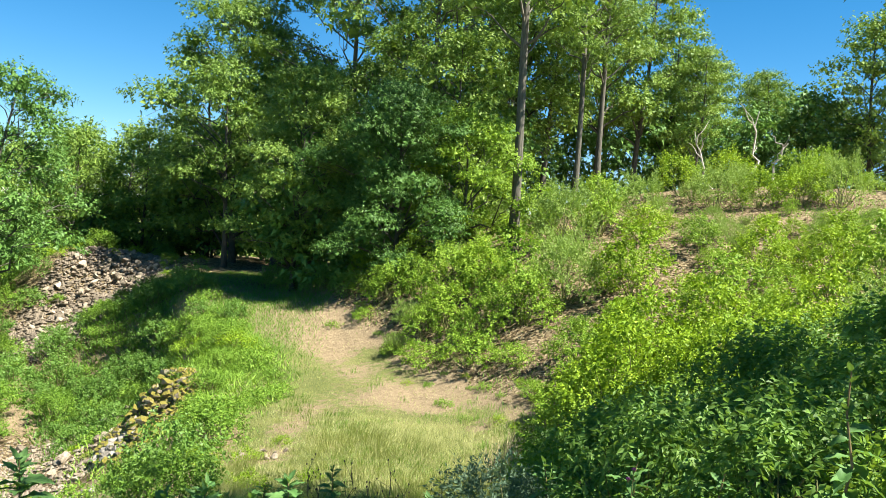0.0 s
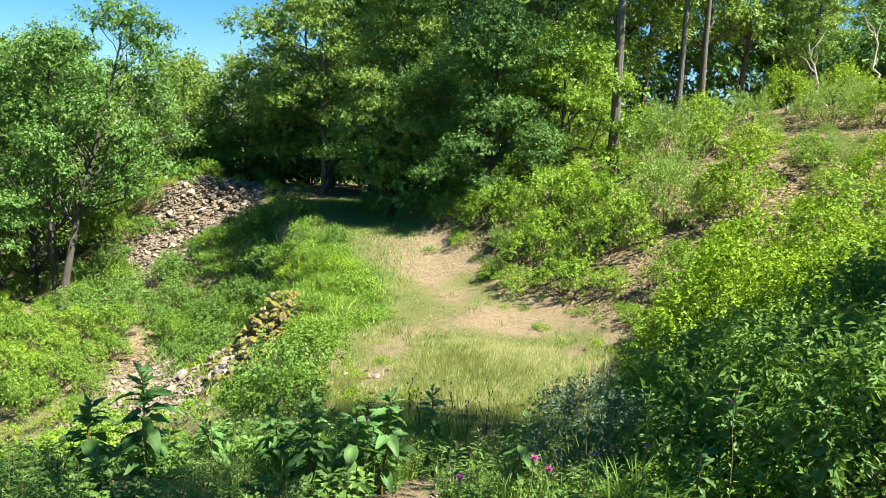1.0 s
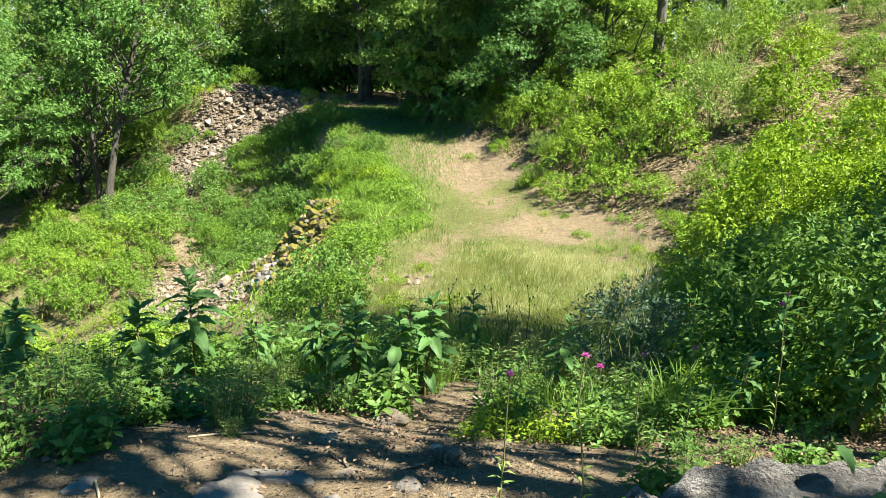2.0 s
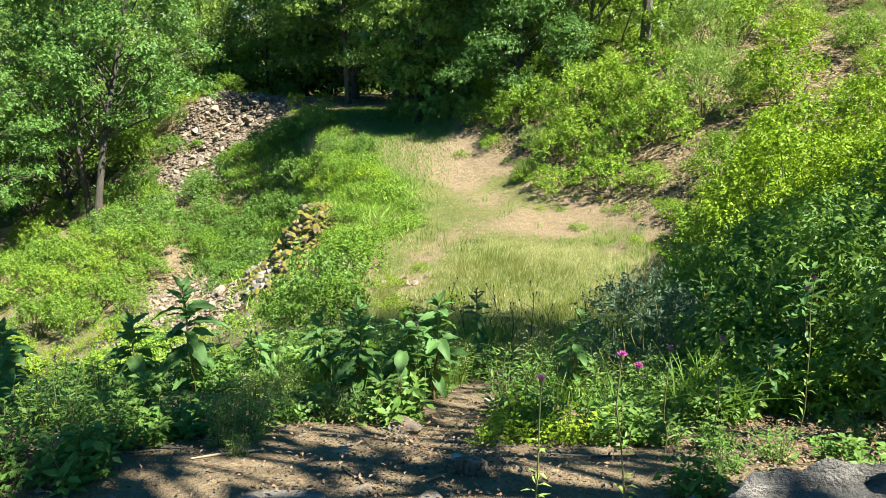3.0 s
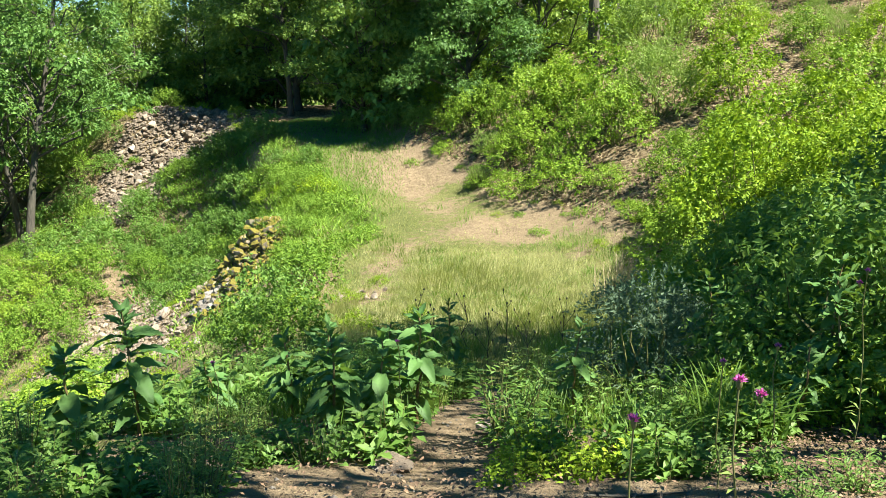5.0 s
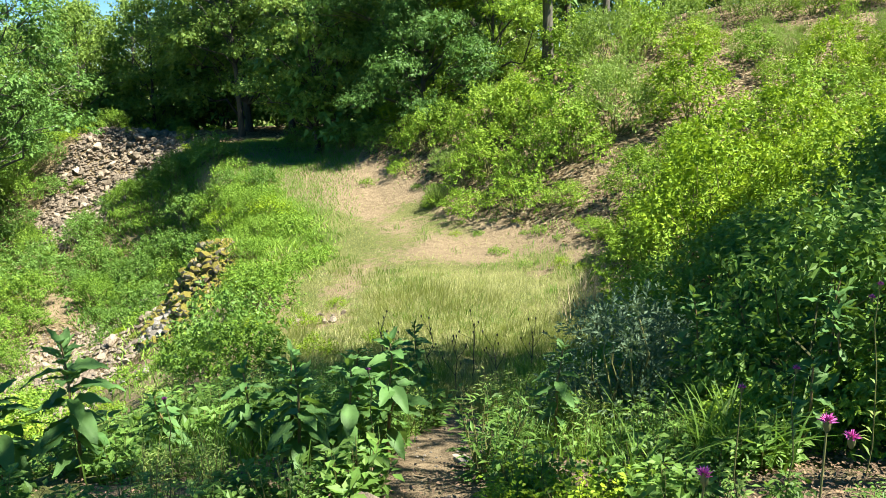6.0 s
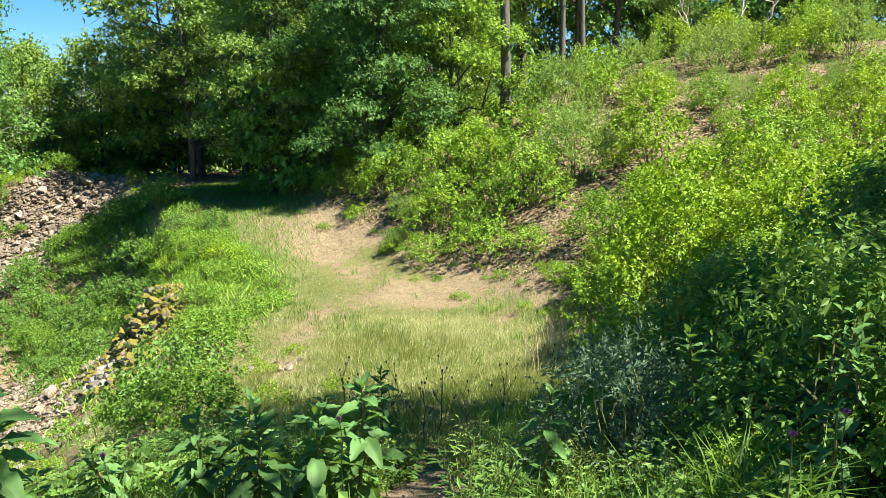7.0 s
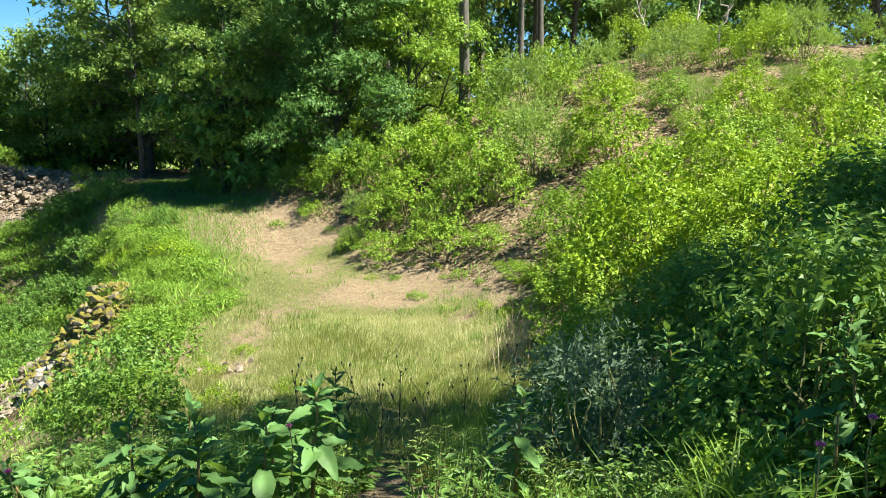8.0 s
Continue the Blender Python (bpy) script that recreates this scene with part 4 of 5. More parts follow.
HOLLOW = [(-15.8, 28.4, 1.3, 1), (-11.2, 27.8, 0.7, 0), (-10.2, 28.6, 0.7, 1), (-10.8, 25, 0.8, 1), (-11.4, 24, 0.9, 1), (-11.8, 28.2, 0.6, 0), (-11.4, 17.8, 0.6, 3)]
QUARRY_EDGE = [(-13.6, 36.6, 0.9, 3), (-12.6, 37.5, 0.7, 1), (-14.6, 35.4, 0.9, 0), (-15.6, 33.6, 0.8, 3), (-15.8, 35, 1, 3), (-16.8, 34.2, 1.2, 0), (-15.4, 34.4, 0.9, 3), (-16.2, 32.8, 1, 1),
               (-16.6, 31.4, 1.1, 0), (-15.4, 31.2, 0.9, 1), (-17.6, 33, 1.2, 0), (-14.6, 36.4, 0.9, 3), (-16, 29.8, 1.1, 1), (-9.6, 29.8, 0.7, 3), (-10.4, 31.4, 0.6, 3), (-11.2, 29.4, 0.6, 0),
               (-11, 33.6, 0.6, 0), (-10.4, 35.4, 0.7, 3), (-13.8, 34.6, 0.6, 3), (-12.2, 30.4, 0.4, 3), (-14.4, 31.2, 0.45, 0), (-13.4, 29.6, 0.45, 3), (-12, 32.4, 0.35, 3), (-10.4, 29.8, 0.6, 1)]
FAR_SIDE = [(-12.6, 24.5, 1.3, 1), (-13.4, 25.7, 1.3, 1), (-14.6, 25.2, 1.3, 1), (-11.6, 25.5, 1.1, 1), (-12.4, 26.8, 1.1, 1), (-12.8, 27.6, 0.8, 1), (-11.8, 20.4, 0.9, 0), (-12.2, 18.8, 0.8, 0),
            (-12.8, 20.8, 1, 2), (-13, 19.4, 1, 0), (-11.6, 21.4, 0.8, 0), (-12, 22.4, 1.1, 0), (-13.2, 22.6, 1.1, 2), (-14.4, 22.4, 1.1, 0), (-15.2, 21.6, 1.1, 0), (-14, 20.8, 1, 2),
            (-13.6, 23.8, 1.1, 1), (-15.6, 23.2, 1.2, 0), (-16.6, 22.6, 1.2, 0)]
spots = MEADOW_EDGE + CREST + UNDER_TREES + RUBBLE_SLOPE + HOLLOW + QUARRY_EDGE + FAR_SIDE
rng = np.random.RandomState(19)
ROCKY = [(-5.7, 16.9, 1.0, 1.6), (-6.0, 14.6, 1.5, 1.5), (-7.5, 16.6, 1.9, 1.9), (-12.9, 32.5, 2.4, 3.8), (-9.2, 19.0, 2.2, 1.9), (-12.8, 29.4, 1.6, 1.8), (-8.6, 16.4, 2.2, 1.8), (-8.0, 17.2, 1.8, 1.9)]


def fill(n, area, test, sizes, kinds, shares, gap):
    """Add plants at random spots of an area where the test lets them grow, with room between them."""
    tries, start = 0, len(spots)
    while len(spots) < start + n and tries < 20000:
        tries += 1
        x, y = rng.uniform(*area[:2]), rng.uniform(*area[2:])
        e = float(curve(DROP_EDGE, y)) - x
        if not test(x, y, e):
            continue
        s = rng.uniform(*sizes)
        if min(math.hypot(x - a, y - b) / (0.5 * (c + s)) for a, b, c, _ in spots) < gap:
            continue
        spots.append((x, y, s, int(rng.choice(kinds, p=shares))))


def rocky(x, y):
    return any(near(x, y, *b) > 0.3 for b in ROCKY)


# leafy shrubs of the hollow and the near drop, away from the steep face
fill(50, (-20, -2.6, 7.5, 30), lambda x, y, e: e > (3.6 if y > 14 else 2.6) and scree(x, y) > 1.5 and x > -0.95 * y + 1 and not rocky(x, y), (0.6, 1.15), [0, 1, 2, 3], [0.5, 0.08, 0.27, 0.15], 0.75)
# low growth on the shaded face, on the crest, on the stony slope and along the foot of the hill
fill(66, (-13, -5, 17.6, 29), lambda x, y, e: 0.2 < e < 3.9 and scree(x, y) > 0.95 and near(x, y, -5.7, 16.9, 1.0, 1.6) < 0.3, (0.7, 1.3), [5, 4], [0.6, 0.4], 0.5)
fill(32, (-8.5, -3.2, 15, 25), lambda x, y, e: -1.5 < e < 0.3 and abs(x - float(trail_x(y))) > 1.1 and near(x, y, -5.7, 16.9, 0.9, 1.5) < 0.3, (0.6, 1.1), [4, 3], [0.9, 0.1], 0.45)
fill(36, (-12, -2.8, 9.5, 18.5), lambda x, y, e: e > -0.1 and near(x, y, -5.7, 16.9, 0.9, 1.5) < 0.35 and scree(x, y) > 0.9, (0.45, 0.9), [4, 3], [0.6, 0.4], 0.5)
fill(30, (-3.4, 3.2, 14, 23), lambda x, y, e: -0.5 < x - float(curve(HILL_FOOT, y)) < 1.2 and abs(x - float(trail_x(y))) > 0.9, (0.2, 0.55), [4, 3], [0.7, 0.3], 0.7)
scatter(GREENS, spots, rng)

# ---- shaded thicket beside the trail ----
THICKET = "thicket beside the trail"
DENSE = [plant(mound_meshes(61, 1.3, 1.4, 16, 34, 8, 0.07, 0.034, LEAF_DARK), "bush", "dark green broad-leaved bush in the shaded thicket", "bush", THICKET),
         plant(mound_meshes(62, 1.0, 1.3, 15, 32, 8, 0.062, 0.032, LEAF_GREEN), "bush", "green small-leaved bush in the shaded thicket", "bush", THICKET),
         plant(mound_meshes(63, 0.95, 0.9, 16, 30, 9, 0.05, 0.017, LEAF_WORMWOOD, droop=-0.1, open_angle=1.1, lump=0.26, run=2.2), "bush", "grey-green wormwood bush beside the trail", "bush", THICKET),
         plant(mound_meshes(64, 0.7, 1.0, 13, 28, 7, 0.06, 0.032, LEAF_GREEN), "bush", "low leafy green bush beside the trail", "bush", THICKET)]
spots = [(0.45, 5.85, 0.95, 2), (0.75, 6.3, 0.8, 2), (1.2, 8.6, 0.8, 1), (1.5, 9.7, 0.75, 1), (1.6, 7.2, 0.95, 0), (2.3, 8.6, 1.0, 0), (2.6, 9.3, 0.75, 1), (1.5, 5.5, 0.9, 0), (2.3, 6.4, 1.05, 0), (3.2, 7.8, 1.1, 0), (1.0, 7.4, 0.7, 3),
         (2.0, 4.6, 0.95, 0), (1.35, 4.7, 0.65, 3), (0.95, 5.1, 0.55, 3), (3.1, 5.6, 1.1, 0), (4.0, 9.0, 1.2, 0), (4.1, 6.8, 1.2, 0), (2.7, 4.0, 1.0, 1), (5.2, 9.6, 1.0, 0)]
scatter(DENSE, spots, np.random.RandomState(23))


# ---- broad-leaved stalks in the foreground ----
BROAD = []
for k in range(6):
    v, f = broad_leaf(70 + k, 0.30, 0.108 + 0.016 * (k % 3), (0.15, 0.3, 0.45)[k % 3], (0.4, 0.25)[k % 2])
    BROAD.append(mesh_of("leaf", v, f, LEAF_BROAD, True))


def stalk_plant(seed, x, y, tall, count, size=1.0, bare=0.22, label="tall weed with large smooth green leaves in the undergrowth"):
    """A stout stalk with large leaves in a spiral, smaller towards the tip."""
    rng = np.random.RandomState(seed)
    ob = thing("broadleaf_weed", label, "plant", "large-leaved weeds")
    ob.matrix_basis = on_ground(x, y, rng.uniform(0, 6.28), 1, 0.03)
    top = np.array([rng.uniform(-0.06, 0.06), rng.uniform(-0.06, 0.06), tall])
    line = bent_line((0, 0, 0), top, 7, 0, rng, 0.12)
    v, f = tube(line, np.linspace(0.011, 0.004, 7), 7, 0.05, rng)
    part_mesh("stalk", mesh_of("stalk", v, f, STEM_RED, True), ob, "reddish green stalk")
    count = int(count * 2.7)
    size *= 0.62
    for k in range(count):
        t = bare + (1 - bare) * ((k + 0.5) / count) ** 0.85
        p = [float(np.interp(t * 6, np.arange(7), line[:, i])) for i in range(3)]
        s = size * (0.55 + 0.6 * math.sin(math.pi * min(1, t) ** 1.1) - 0.12 * t) * rng.uniform(0.75, 1.25)
        pitch = radians(rng.uniform(-20, 30) if t < 0.7 else rng.uniform(-50, 5)) - (0.5 if t > 0.92 else 0)
        part_mesh("leaf", BROAD[rng.randint(6)], ob, m=Matrix.LocRotScale(p, Euler((rng.uniform(-0.4, 0.4), pitch, k * 2.4 + rng.uniform(-0.5, 0.5))), (s, s * rng.uniform(0.85, 1.2), s)))
    return ob


WEEDS_LEFT = [(-2.5, 5.03, 0.76, 15, 1.1), (-2.86, 4.95, 0.54, 14, 1.05), (-2.16, 5.4, 0.42, 11, 0.75), (-1.7, 5.35, 0.54, 13, 0.85), (-1.35, 4.95, 0.6, 15, 0.95), (-1.15, 5.2, 0.58, 15, 0.9),
              (-0.95, 5.35, 0.68, 16, 0.95), (-1.5, 5.5, 0.62, 15, 0.95), (-1.2, 5.75, 0.64, 14, 0.9), (-3.15, 4.1, 0.5, 12, 0.95), (-0.9, 8, 0.72, 14, 0.8), (-3.6, 4.7, 0.6, 13, 1)]
WEEDS_RIGHT = [(-0.05, 5.4, 0.62, 12, 0.7), (0.85, 5.75, 0.85, 14, 0.9), (1.25, 4.85, 0.75, 14, 0.62), (0.95, 4.6, 0.5, 10, 0.55), (1.85, 3.7, 1.25, 15, 0.75), (1.5, 4.3, 0.8, 14, 0.7),
               (1.25, 5, 0.9, 14, 0.85), (1.7, 6.1, 0.9, 14, 0.9)]
for k, (x, y, tall, count, size) in enumerate(WEEDS_LEFT + WEEDS_RIGHT):
    stalk_plant(200 + k, x, y, tall, count, size)

# ---- weeds round the trail head ----
WEEDS = [plant(shrub_meshes(81, 0.42, 0.45, 18, 16, 0.052, 0.016, LEAF_DARK, 0.7, 0.1, twig_r=0.003), "weed", "upright green weed with narrow leaves", "weed", "trailside weeds"),
         plant(shrub_meshes(82, 0.30, 0.5, 18, 16, 0.045, 0.026, LEAF_DARK, 0.4, 0.1, twig_r=0.003), "weed", "low green bramble sprig in the shade", "weed", "trailside weeds"),
         plant(shrub_meshes(83, 0.16, 0.42, 22, 12, 0.034, 0.02, LEAF_LIME, 0.3, 0.1, twig_r=0.002), "weed", "bright yellow-green low groundcover", "weed", "trailside weeds"),
         plant(shrub_meshes(84, 0.5, 0.4, 16, 18, 0.05, 0.012, LEAF_GREY, 0.8, 0.1, twig_r=0.003), "weed", "feathery grey-green weed stalks", "weed", "trailside weeds"),
         plant(shrub_meshes(85, 0.34, 0.5, 16, 14, 0.08, 0.045, LEAF_DARK, 0.4, 0.1, twig_r=0.003), "weed", "dark green leafy weed in the shade", "weed", "trailside weeds")]
spots, rng = [], np.random.RandomState(29)


def dirt_edge(x):
    """How far the bare dirt reaches from the camera."""
    return 3.5 + 0.08 * math.sin(3 * x) - 0.7 * max(0, -x - 0.95) - 0.6 * max(0, -x - 1.6)


tries = 0
while len(spots) < 205 and tries < 20000:
    tries += 1
    x, y = rng.uniform(-4.4, 1.6), rng.uniform(2.0, 9.5)
    off = x - float(trail_x(y))
    if y < dirt_edge(x) or (abs(off) < (0.28 if y > 4 else 0.5) and y < 7.5) or (y > 7 and abs(off) < 1.1) or (off > 0 and y < 3.75 + 0.5 * max(0, x + 0.1)):
        continue
    s = rng.uniform(0.65, 1.15) * (0.72 if x < -1.2 and y < 5.2 else 1.0)
    if spots and min(math.hypot(x - a, y - b) / (0.5 * (c + s)) for a, b, c, _ in spots) < 0.2:
        continue
    if off > 0 and y < 5.2:
        p = [0.32, 0.24, 0.1, 0.14, 0.2]
    else:
        p = [0.22, 0.28, 0.02, 0.08, 0.4]
    spots.append((x, y, s, int(rng.choice(5, p=p))))
spots += [(-0.35, 4.0, 0.9, 2), (-0.15, 3.95, 1.0, 2), (0.05, 4.0, 1.0, 2), (-0.3, 4.3, 1.1, 2), (-0.02, 4.25, 1.1, 2), (0.2, 4.2, 1.0, 2), (-0.45, 3.75, 0.6, 2), (-2.0, 3.25, 0.6, 0), (-2.25, 3.2, 0.8, 0), (-2.6, 3.1, 0.9, 0), (0.2, 3.85, 0.7, 4),
          (-1.4, 3.15, 0.32, 3), (0.35, 3.9, 0.6, 1), (0.55, 3.75, 0.45, 4), (1.0, 3.5, 0.5, 4), (1.35, 3.4, 0.6, 4), (1.2, 3.95, 0.6, 1), (-1.85, 2.75, 0.7, 4), (-2.1, 2.6, 0.8, 1), (-1.95, 2.95, 0.7, 0),
          (0.35, 2.95, 0.5, 4), (0.62, 2.9, 0.55, 1), (0.85, 3.0, 0.5, 4), (0.5, 3.25, 0.45, 0), (1.08, 3.15, 0.6, 4), (1.35, 3.25, 0.55, 1), (0.2, 2.72, 0.4, 4), (0.75, 3.45, 0.5, 0), (1.6, 3.5, 0.6, 4)]
scatter(WEEDS, spots, rng)


# ---- thistles ----
def thistle(seed, x, y, tall, heads=1):
    rng = np.random.RandomState(seed)
    ob = thing("thistle", "slender thistle with a magenta flower head", "flower", "thistles")
    z0 = float(height(x, y))
    ob.matrix_basis = Matrix.Translation((x, y, z0))
    line = bent_line((0, 0, -0.02), (0, 0, tall), 6, 0, rng, 0.1)
    v, f = tube(line, np.linspace(0.0032, 0.0018, 6), 6, 0.05, rng)
    part_mesh("stalk", mesh_of("stalk", v, f, STEM, True), ob)
    n = 16
    t = rng.uniform(0.02, 0.75, n)
    p = np.stack([np.interp(t * 5, np.arange(6), line[:, i]) for i in range(3)], 1)
    a = rng.uniform(0, 6.28, n)
    w = np.stack([np.cos(a), np.sin(a), rng.uniform(0.2, 0.8, n)], 1)
    v, f = leaves(p, w, np.tile([0, 0, 1.0], (n, 1)), 0.08 * (1.1 - t), 0.012, 0.2, 0.25)
    part_mesh("foliage", mesh_of("foliage", v, f, LEAF_GREY), ob)
    for k in range(heads):
        c = line[-1] + (np.array([0.0, 0, 0]) if k == 0 else np.array([rng.uniform(-0.05, 0.05), 0.01, -rng.uniform(0.03, 0.06)]))
        v, f = tube([c + (0, 0, -0.012), c + (0, 0, -0.004), c + (0, 0, 0.006), c + (0, 0, 0.012)], [0.002, 0.006, 0.0065, 0.005], 10, 0.06, rng)
        head = part_mesh("flower_head", mesh_of("flower_head", v, f, STEM, True), ob)
        d = random_dirs(70, rng)
        d[:, 2] = np.abs(d[:, 2]) + 0.15
        v, f = leaves(np.tile(c + (0, 0, 0.006), (70, 1)), d, random_dirs(70, rng), rng.uniform(0.011, 0.018, 70), 0.0035, 0.1, 0)
        part_mesh("floret_tuft", mesh_of("floret_tuft", v, f, PINK), head, "magenta floret tuft")


for k, (x, y, z, n) in enumerate([(-0.18, 2.30, 0.60, 1), (0.03, 2.37, 0.65, 2), (0.32, 3.57, 0.23, 1), (0.56, 3.75, 0.22, 1), (1.04, 4.19, 0.38, 2), (-1.0, 5.0, -0.2, 1), (-1.75, 4.3, -0.05, 1)]):
    thistle(300 + k, x, y, z - float(height(x, y)), n)


def seed_stalk(seed, x, y, tall):
    rng = np.random.RandomState(seed)
    ob = thing("dry_thistle", "dark dried thistle stalk standing in the grass", "flower", "dry thistle stalks")
    ob.matrix_basis = on_ground(x, y, rng.uniform(0, 6.28))
    line = bent_line((0, 0, 0), (rng.uniform(-0.06, 0.06), 0, tall), 5, 0, rng, 0.15)
    v, f = tube(line, np.linspace(0.005, 0.003, 5), 5)
    part_mesh("stalk", mesh_of("stalk", v, f, BARK_DARK), ob)
    for k in range(6):
        a = line[2 + k % 3]
        e = a + np.array([rng.uniform(-0.12, 0.12), rng.uniform(-0.12, 0.12), rng.uniform(0.08, 0.2)])
        v, f = tube(bent_line(a, e, 4, 0, rng), [0.003, 0.0025, 0.0025, 0.002], 4)
        part_mesh("twig", mesh_of("twig", v, f, BARK_DARK), ob)
        v, f = tube([e, e + (0, 0, 0.008), e + (0, 0, 0.02), e + (0, 0, 0.026)], [0.003, 0.0085, 0.008, 0.003], 6)
        part_mesh("seed_head", mesh_of("seed_head", v, f, BARK_DARK), ob)


for k, (x, y, h) in enumerate([(-0.85, 8.9, 0.5), (-1.1, 8.6, 0.45), (-0.45, 8.9, 0.55), (-0.2, 8.5, 0.4), (-0.6, 8.2, 0.45), (0.1, 8.8, 0.4), (-1.3, 9.1, 0.5), (0.75, 9.6, 0.5)]):
    seed_stalk(320 + k, x, y, h)


# ---- grasses ----
def grass(name, label, seed, n, box, keep, tall, width, material, lean=0.35, parts=2):
    rng = np.random.RandomState(seed)
    x, y = rng.uniform(box[0], box[1], n), rng.uniform(box[2], box[3], n)
    ok = rng.uniform(0, 1, n) < keep(x, y)
    x, y = x[ok], y[ok]
    v, f = blades(np.stack([x, y, height(x, y) - 0.01], 1), tall, width, rng, lean, parts)
    thing(name, label, "grass", kind="stuff", data=mesh_of(name, v, f, material))


def patches(x, y, s=1.0, shift=0.0):
    return 0.5 + 0.25 * (np.sin(1.9 * x * s + 1.1 * y * s + shift) + np.sin(2.3 * y * s - 1.3 * x * s + 2 * shift))


def meadow(x, y):
    turf = cover(x, y)[0]
    return turf * np.clip(1.15 - near(x - trail_x(y), y, 0, 6, 0.35, 3.2), 0, 1) * (1 - 0.8 * near(x, y, 0.0, 17.2, 1.6, 1.5))


def tussocks(name, label, seed, n, box, keep, each, tall, width, spread, material, lean=0.9):
    """Grass in tufts; the blades of a tuft lean the way the whole tuft was pressed by wind and feet."""
    rng = np.random.RandomState(seed)
    x, y = rng.uniform(box[0], box[1], n), rng.uniform(box[2], box[3], n)
    ok = rng.uniform(0, 1, n) < keep(x, y)
    x, y = x[ok], y[ok]
    m = len(x) * each
    way = np.repeat(2.2 * np.sin(0.8 * x + 0.5 * y) + rng.uniform(-0.8, 0.8, len(x)), each) + rng.normal(size=m) * 0.7
    size = np.repeat(rng.uniform(0.55, 1.3, len(x)), each) * rng.uniform(0.5, 1.2, m) * tall
    bx, by = np.repeat(x, each) + rng.normal(size=m) * spread, np.repeat(y, each) + rng.normal(size=m) * spread
    base = np.stack([bx, by, height(bx, by) - 0.01], 1)
    out = np.stack([np.cos(way), np.sin(way), np.zeros(m)], 1) * (lean * size * rng.uniform(0.3, 1.1, m))[:, None]
    a = rng.uniform(0, 3.14, m)
    side = np.stack([np.cos(a), 0.4 * np.sin(a), np.zeros(m)], 1) * (0.5 * width * rng.uniform(0.7, 1.3, m))[:, None]
    up = np.stack([np.zeros(m), np.zeros(m), size], 1)
    mid = base + 0.3 * out + 0.6 * up
    v = np.stack([base - side, base + side, mid + 0.6 * side, mid - 0.6 * side, base + out + 0.85 * up], 1).reshape(-1, 3)
    b = np.arange(m)[:, None] * 5
    thing(name, label, "grass", kind="stuff", data=mesh_of(name, v, [b + np.array([[0, 1, 2, 3]]), b + np.array([[3, 2, 4]])], material))


grass("meadow_grass", "pale yellow-green meadow grass", 91, 90000, (-4.4, 1.9, 8.2, 18.5), lambda x, y: meadow(x, y) * (1 - 0.9 * step(13.8, 17.0, y + 0.6 * np.sin(2 * x))) * (0.35 + 0.65 * patches(x, y)), 0.10, 0.007, GRASS_DRY, 1.0, 1)
grass("meadow_grass", "green meadow grass among the pale grass", 92, 14000, (-4.4, 1.9, 7.0, 18.5), lambda x, y: meadow(x, y) * (1 - 0.9 * step(13.5, 16.5, y + 0.6 * np.sin(2 * x + 1))) * (1 - patches(x, y, 0.8, 1.0)), 0.10, 0.009, GRASS_GREEN, 1.0, 1)
tussocks("meadow_tussocks", "pale seeding grass tufts pressed over in the meadow", 98, 2600, (-3.6, 1.8, 7.6, 15.5), lambda x, y: meadow(x, y) * (0.25 + 0.75 * step(0.4, 0.75, patches(x, y, 0.9, 2.2))) * (1 - 0.8 * step(12.8, 15.0, y)), 22, 0.23, 0.0055, 0.055, GRASS_DRY)
tussocks("meadow_tussocks", "green grass tufts in the meadow", 88, 800, (-3.8, 1.8, 7.4, 19), lambda x, y: meadow(x, y) * step(0.35, 0.7, patches(x, y, 1.1, 0.4)), 14, 0.16, 0.009, 0.06, GRASS_GREEN)
grass("short_grass", "short sparse turf on the worn trail", 93, 26000, (-5.5, 1.6, 14.0, 22.5), lambda x, y: cover(x, y)[0] * 0.8 * patches(x, y, 1.7, 2.0), 0.06, 0.012, GRASS_DRY, 0.8, 1)
grass("bank_grass", "lush long green grass on the bank", 94, 46000, (-7.0, -2.8, 15.5, 24.5), lambda x, y: near(x, y, -4.6, 19.8, 1.1, 2.9) + 0.25 * near(x, y, -6.0, 23, 1.5, 2), 0.15, 0.010, GRASS_GREEN, 1.0)
grass("slope_grass", "long shaded grass along the trail", 95, 26000, (-2.4, 1.4, 4.6, 9.6), lambda x, y: step(0.16, 0.55, np.abs(x - trail_x(y))) * step(4.4, 6.2, y) * (1 - step(8.6, 9.6, y)), 0.27, 0.007, GRASS_GREEN, 0.55, 2)
grass("bank_weeds", "short green weeds over the bank", 96, 42000, (-12.5, -2.8, 8, 31), lambda x, y: 0.8 * step(-0.8, 0.4, curve(DROP_EDGE, y) - x) * patches(x, y, 1.3) * (1 - 0.8 * np.exp(-(scree(x, y) / 1.3) ** 2)), 0.16, 0.02, GRASS_GREEN, 0.8)
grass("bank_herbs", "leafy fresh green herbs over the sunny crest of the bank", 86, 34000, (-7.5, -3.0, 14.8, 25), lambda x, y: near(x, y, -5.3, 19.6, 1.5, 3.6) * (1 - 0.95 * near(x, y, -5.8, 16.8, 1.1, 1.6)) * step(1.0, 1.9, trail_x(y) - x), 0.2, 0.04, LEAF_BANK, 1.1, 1)
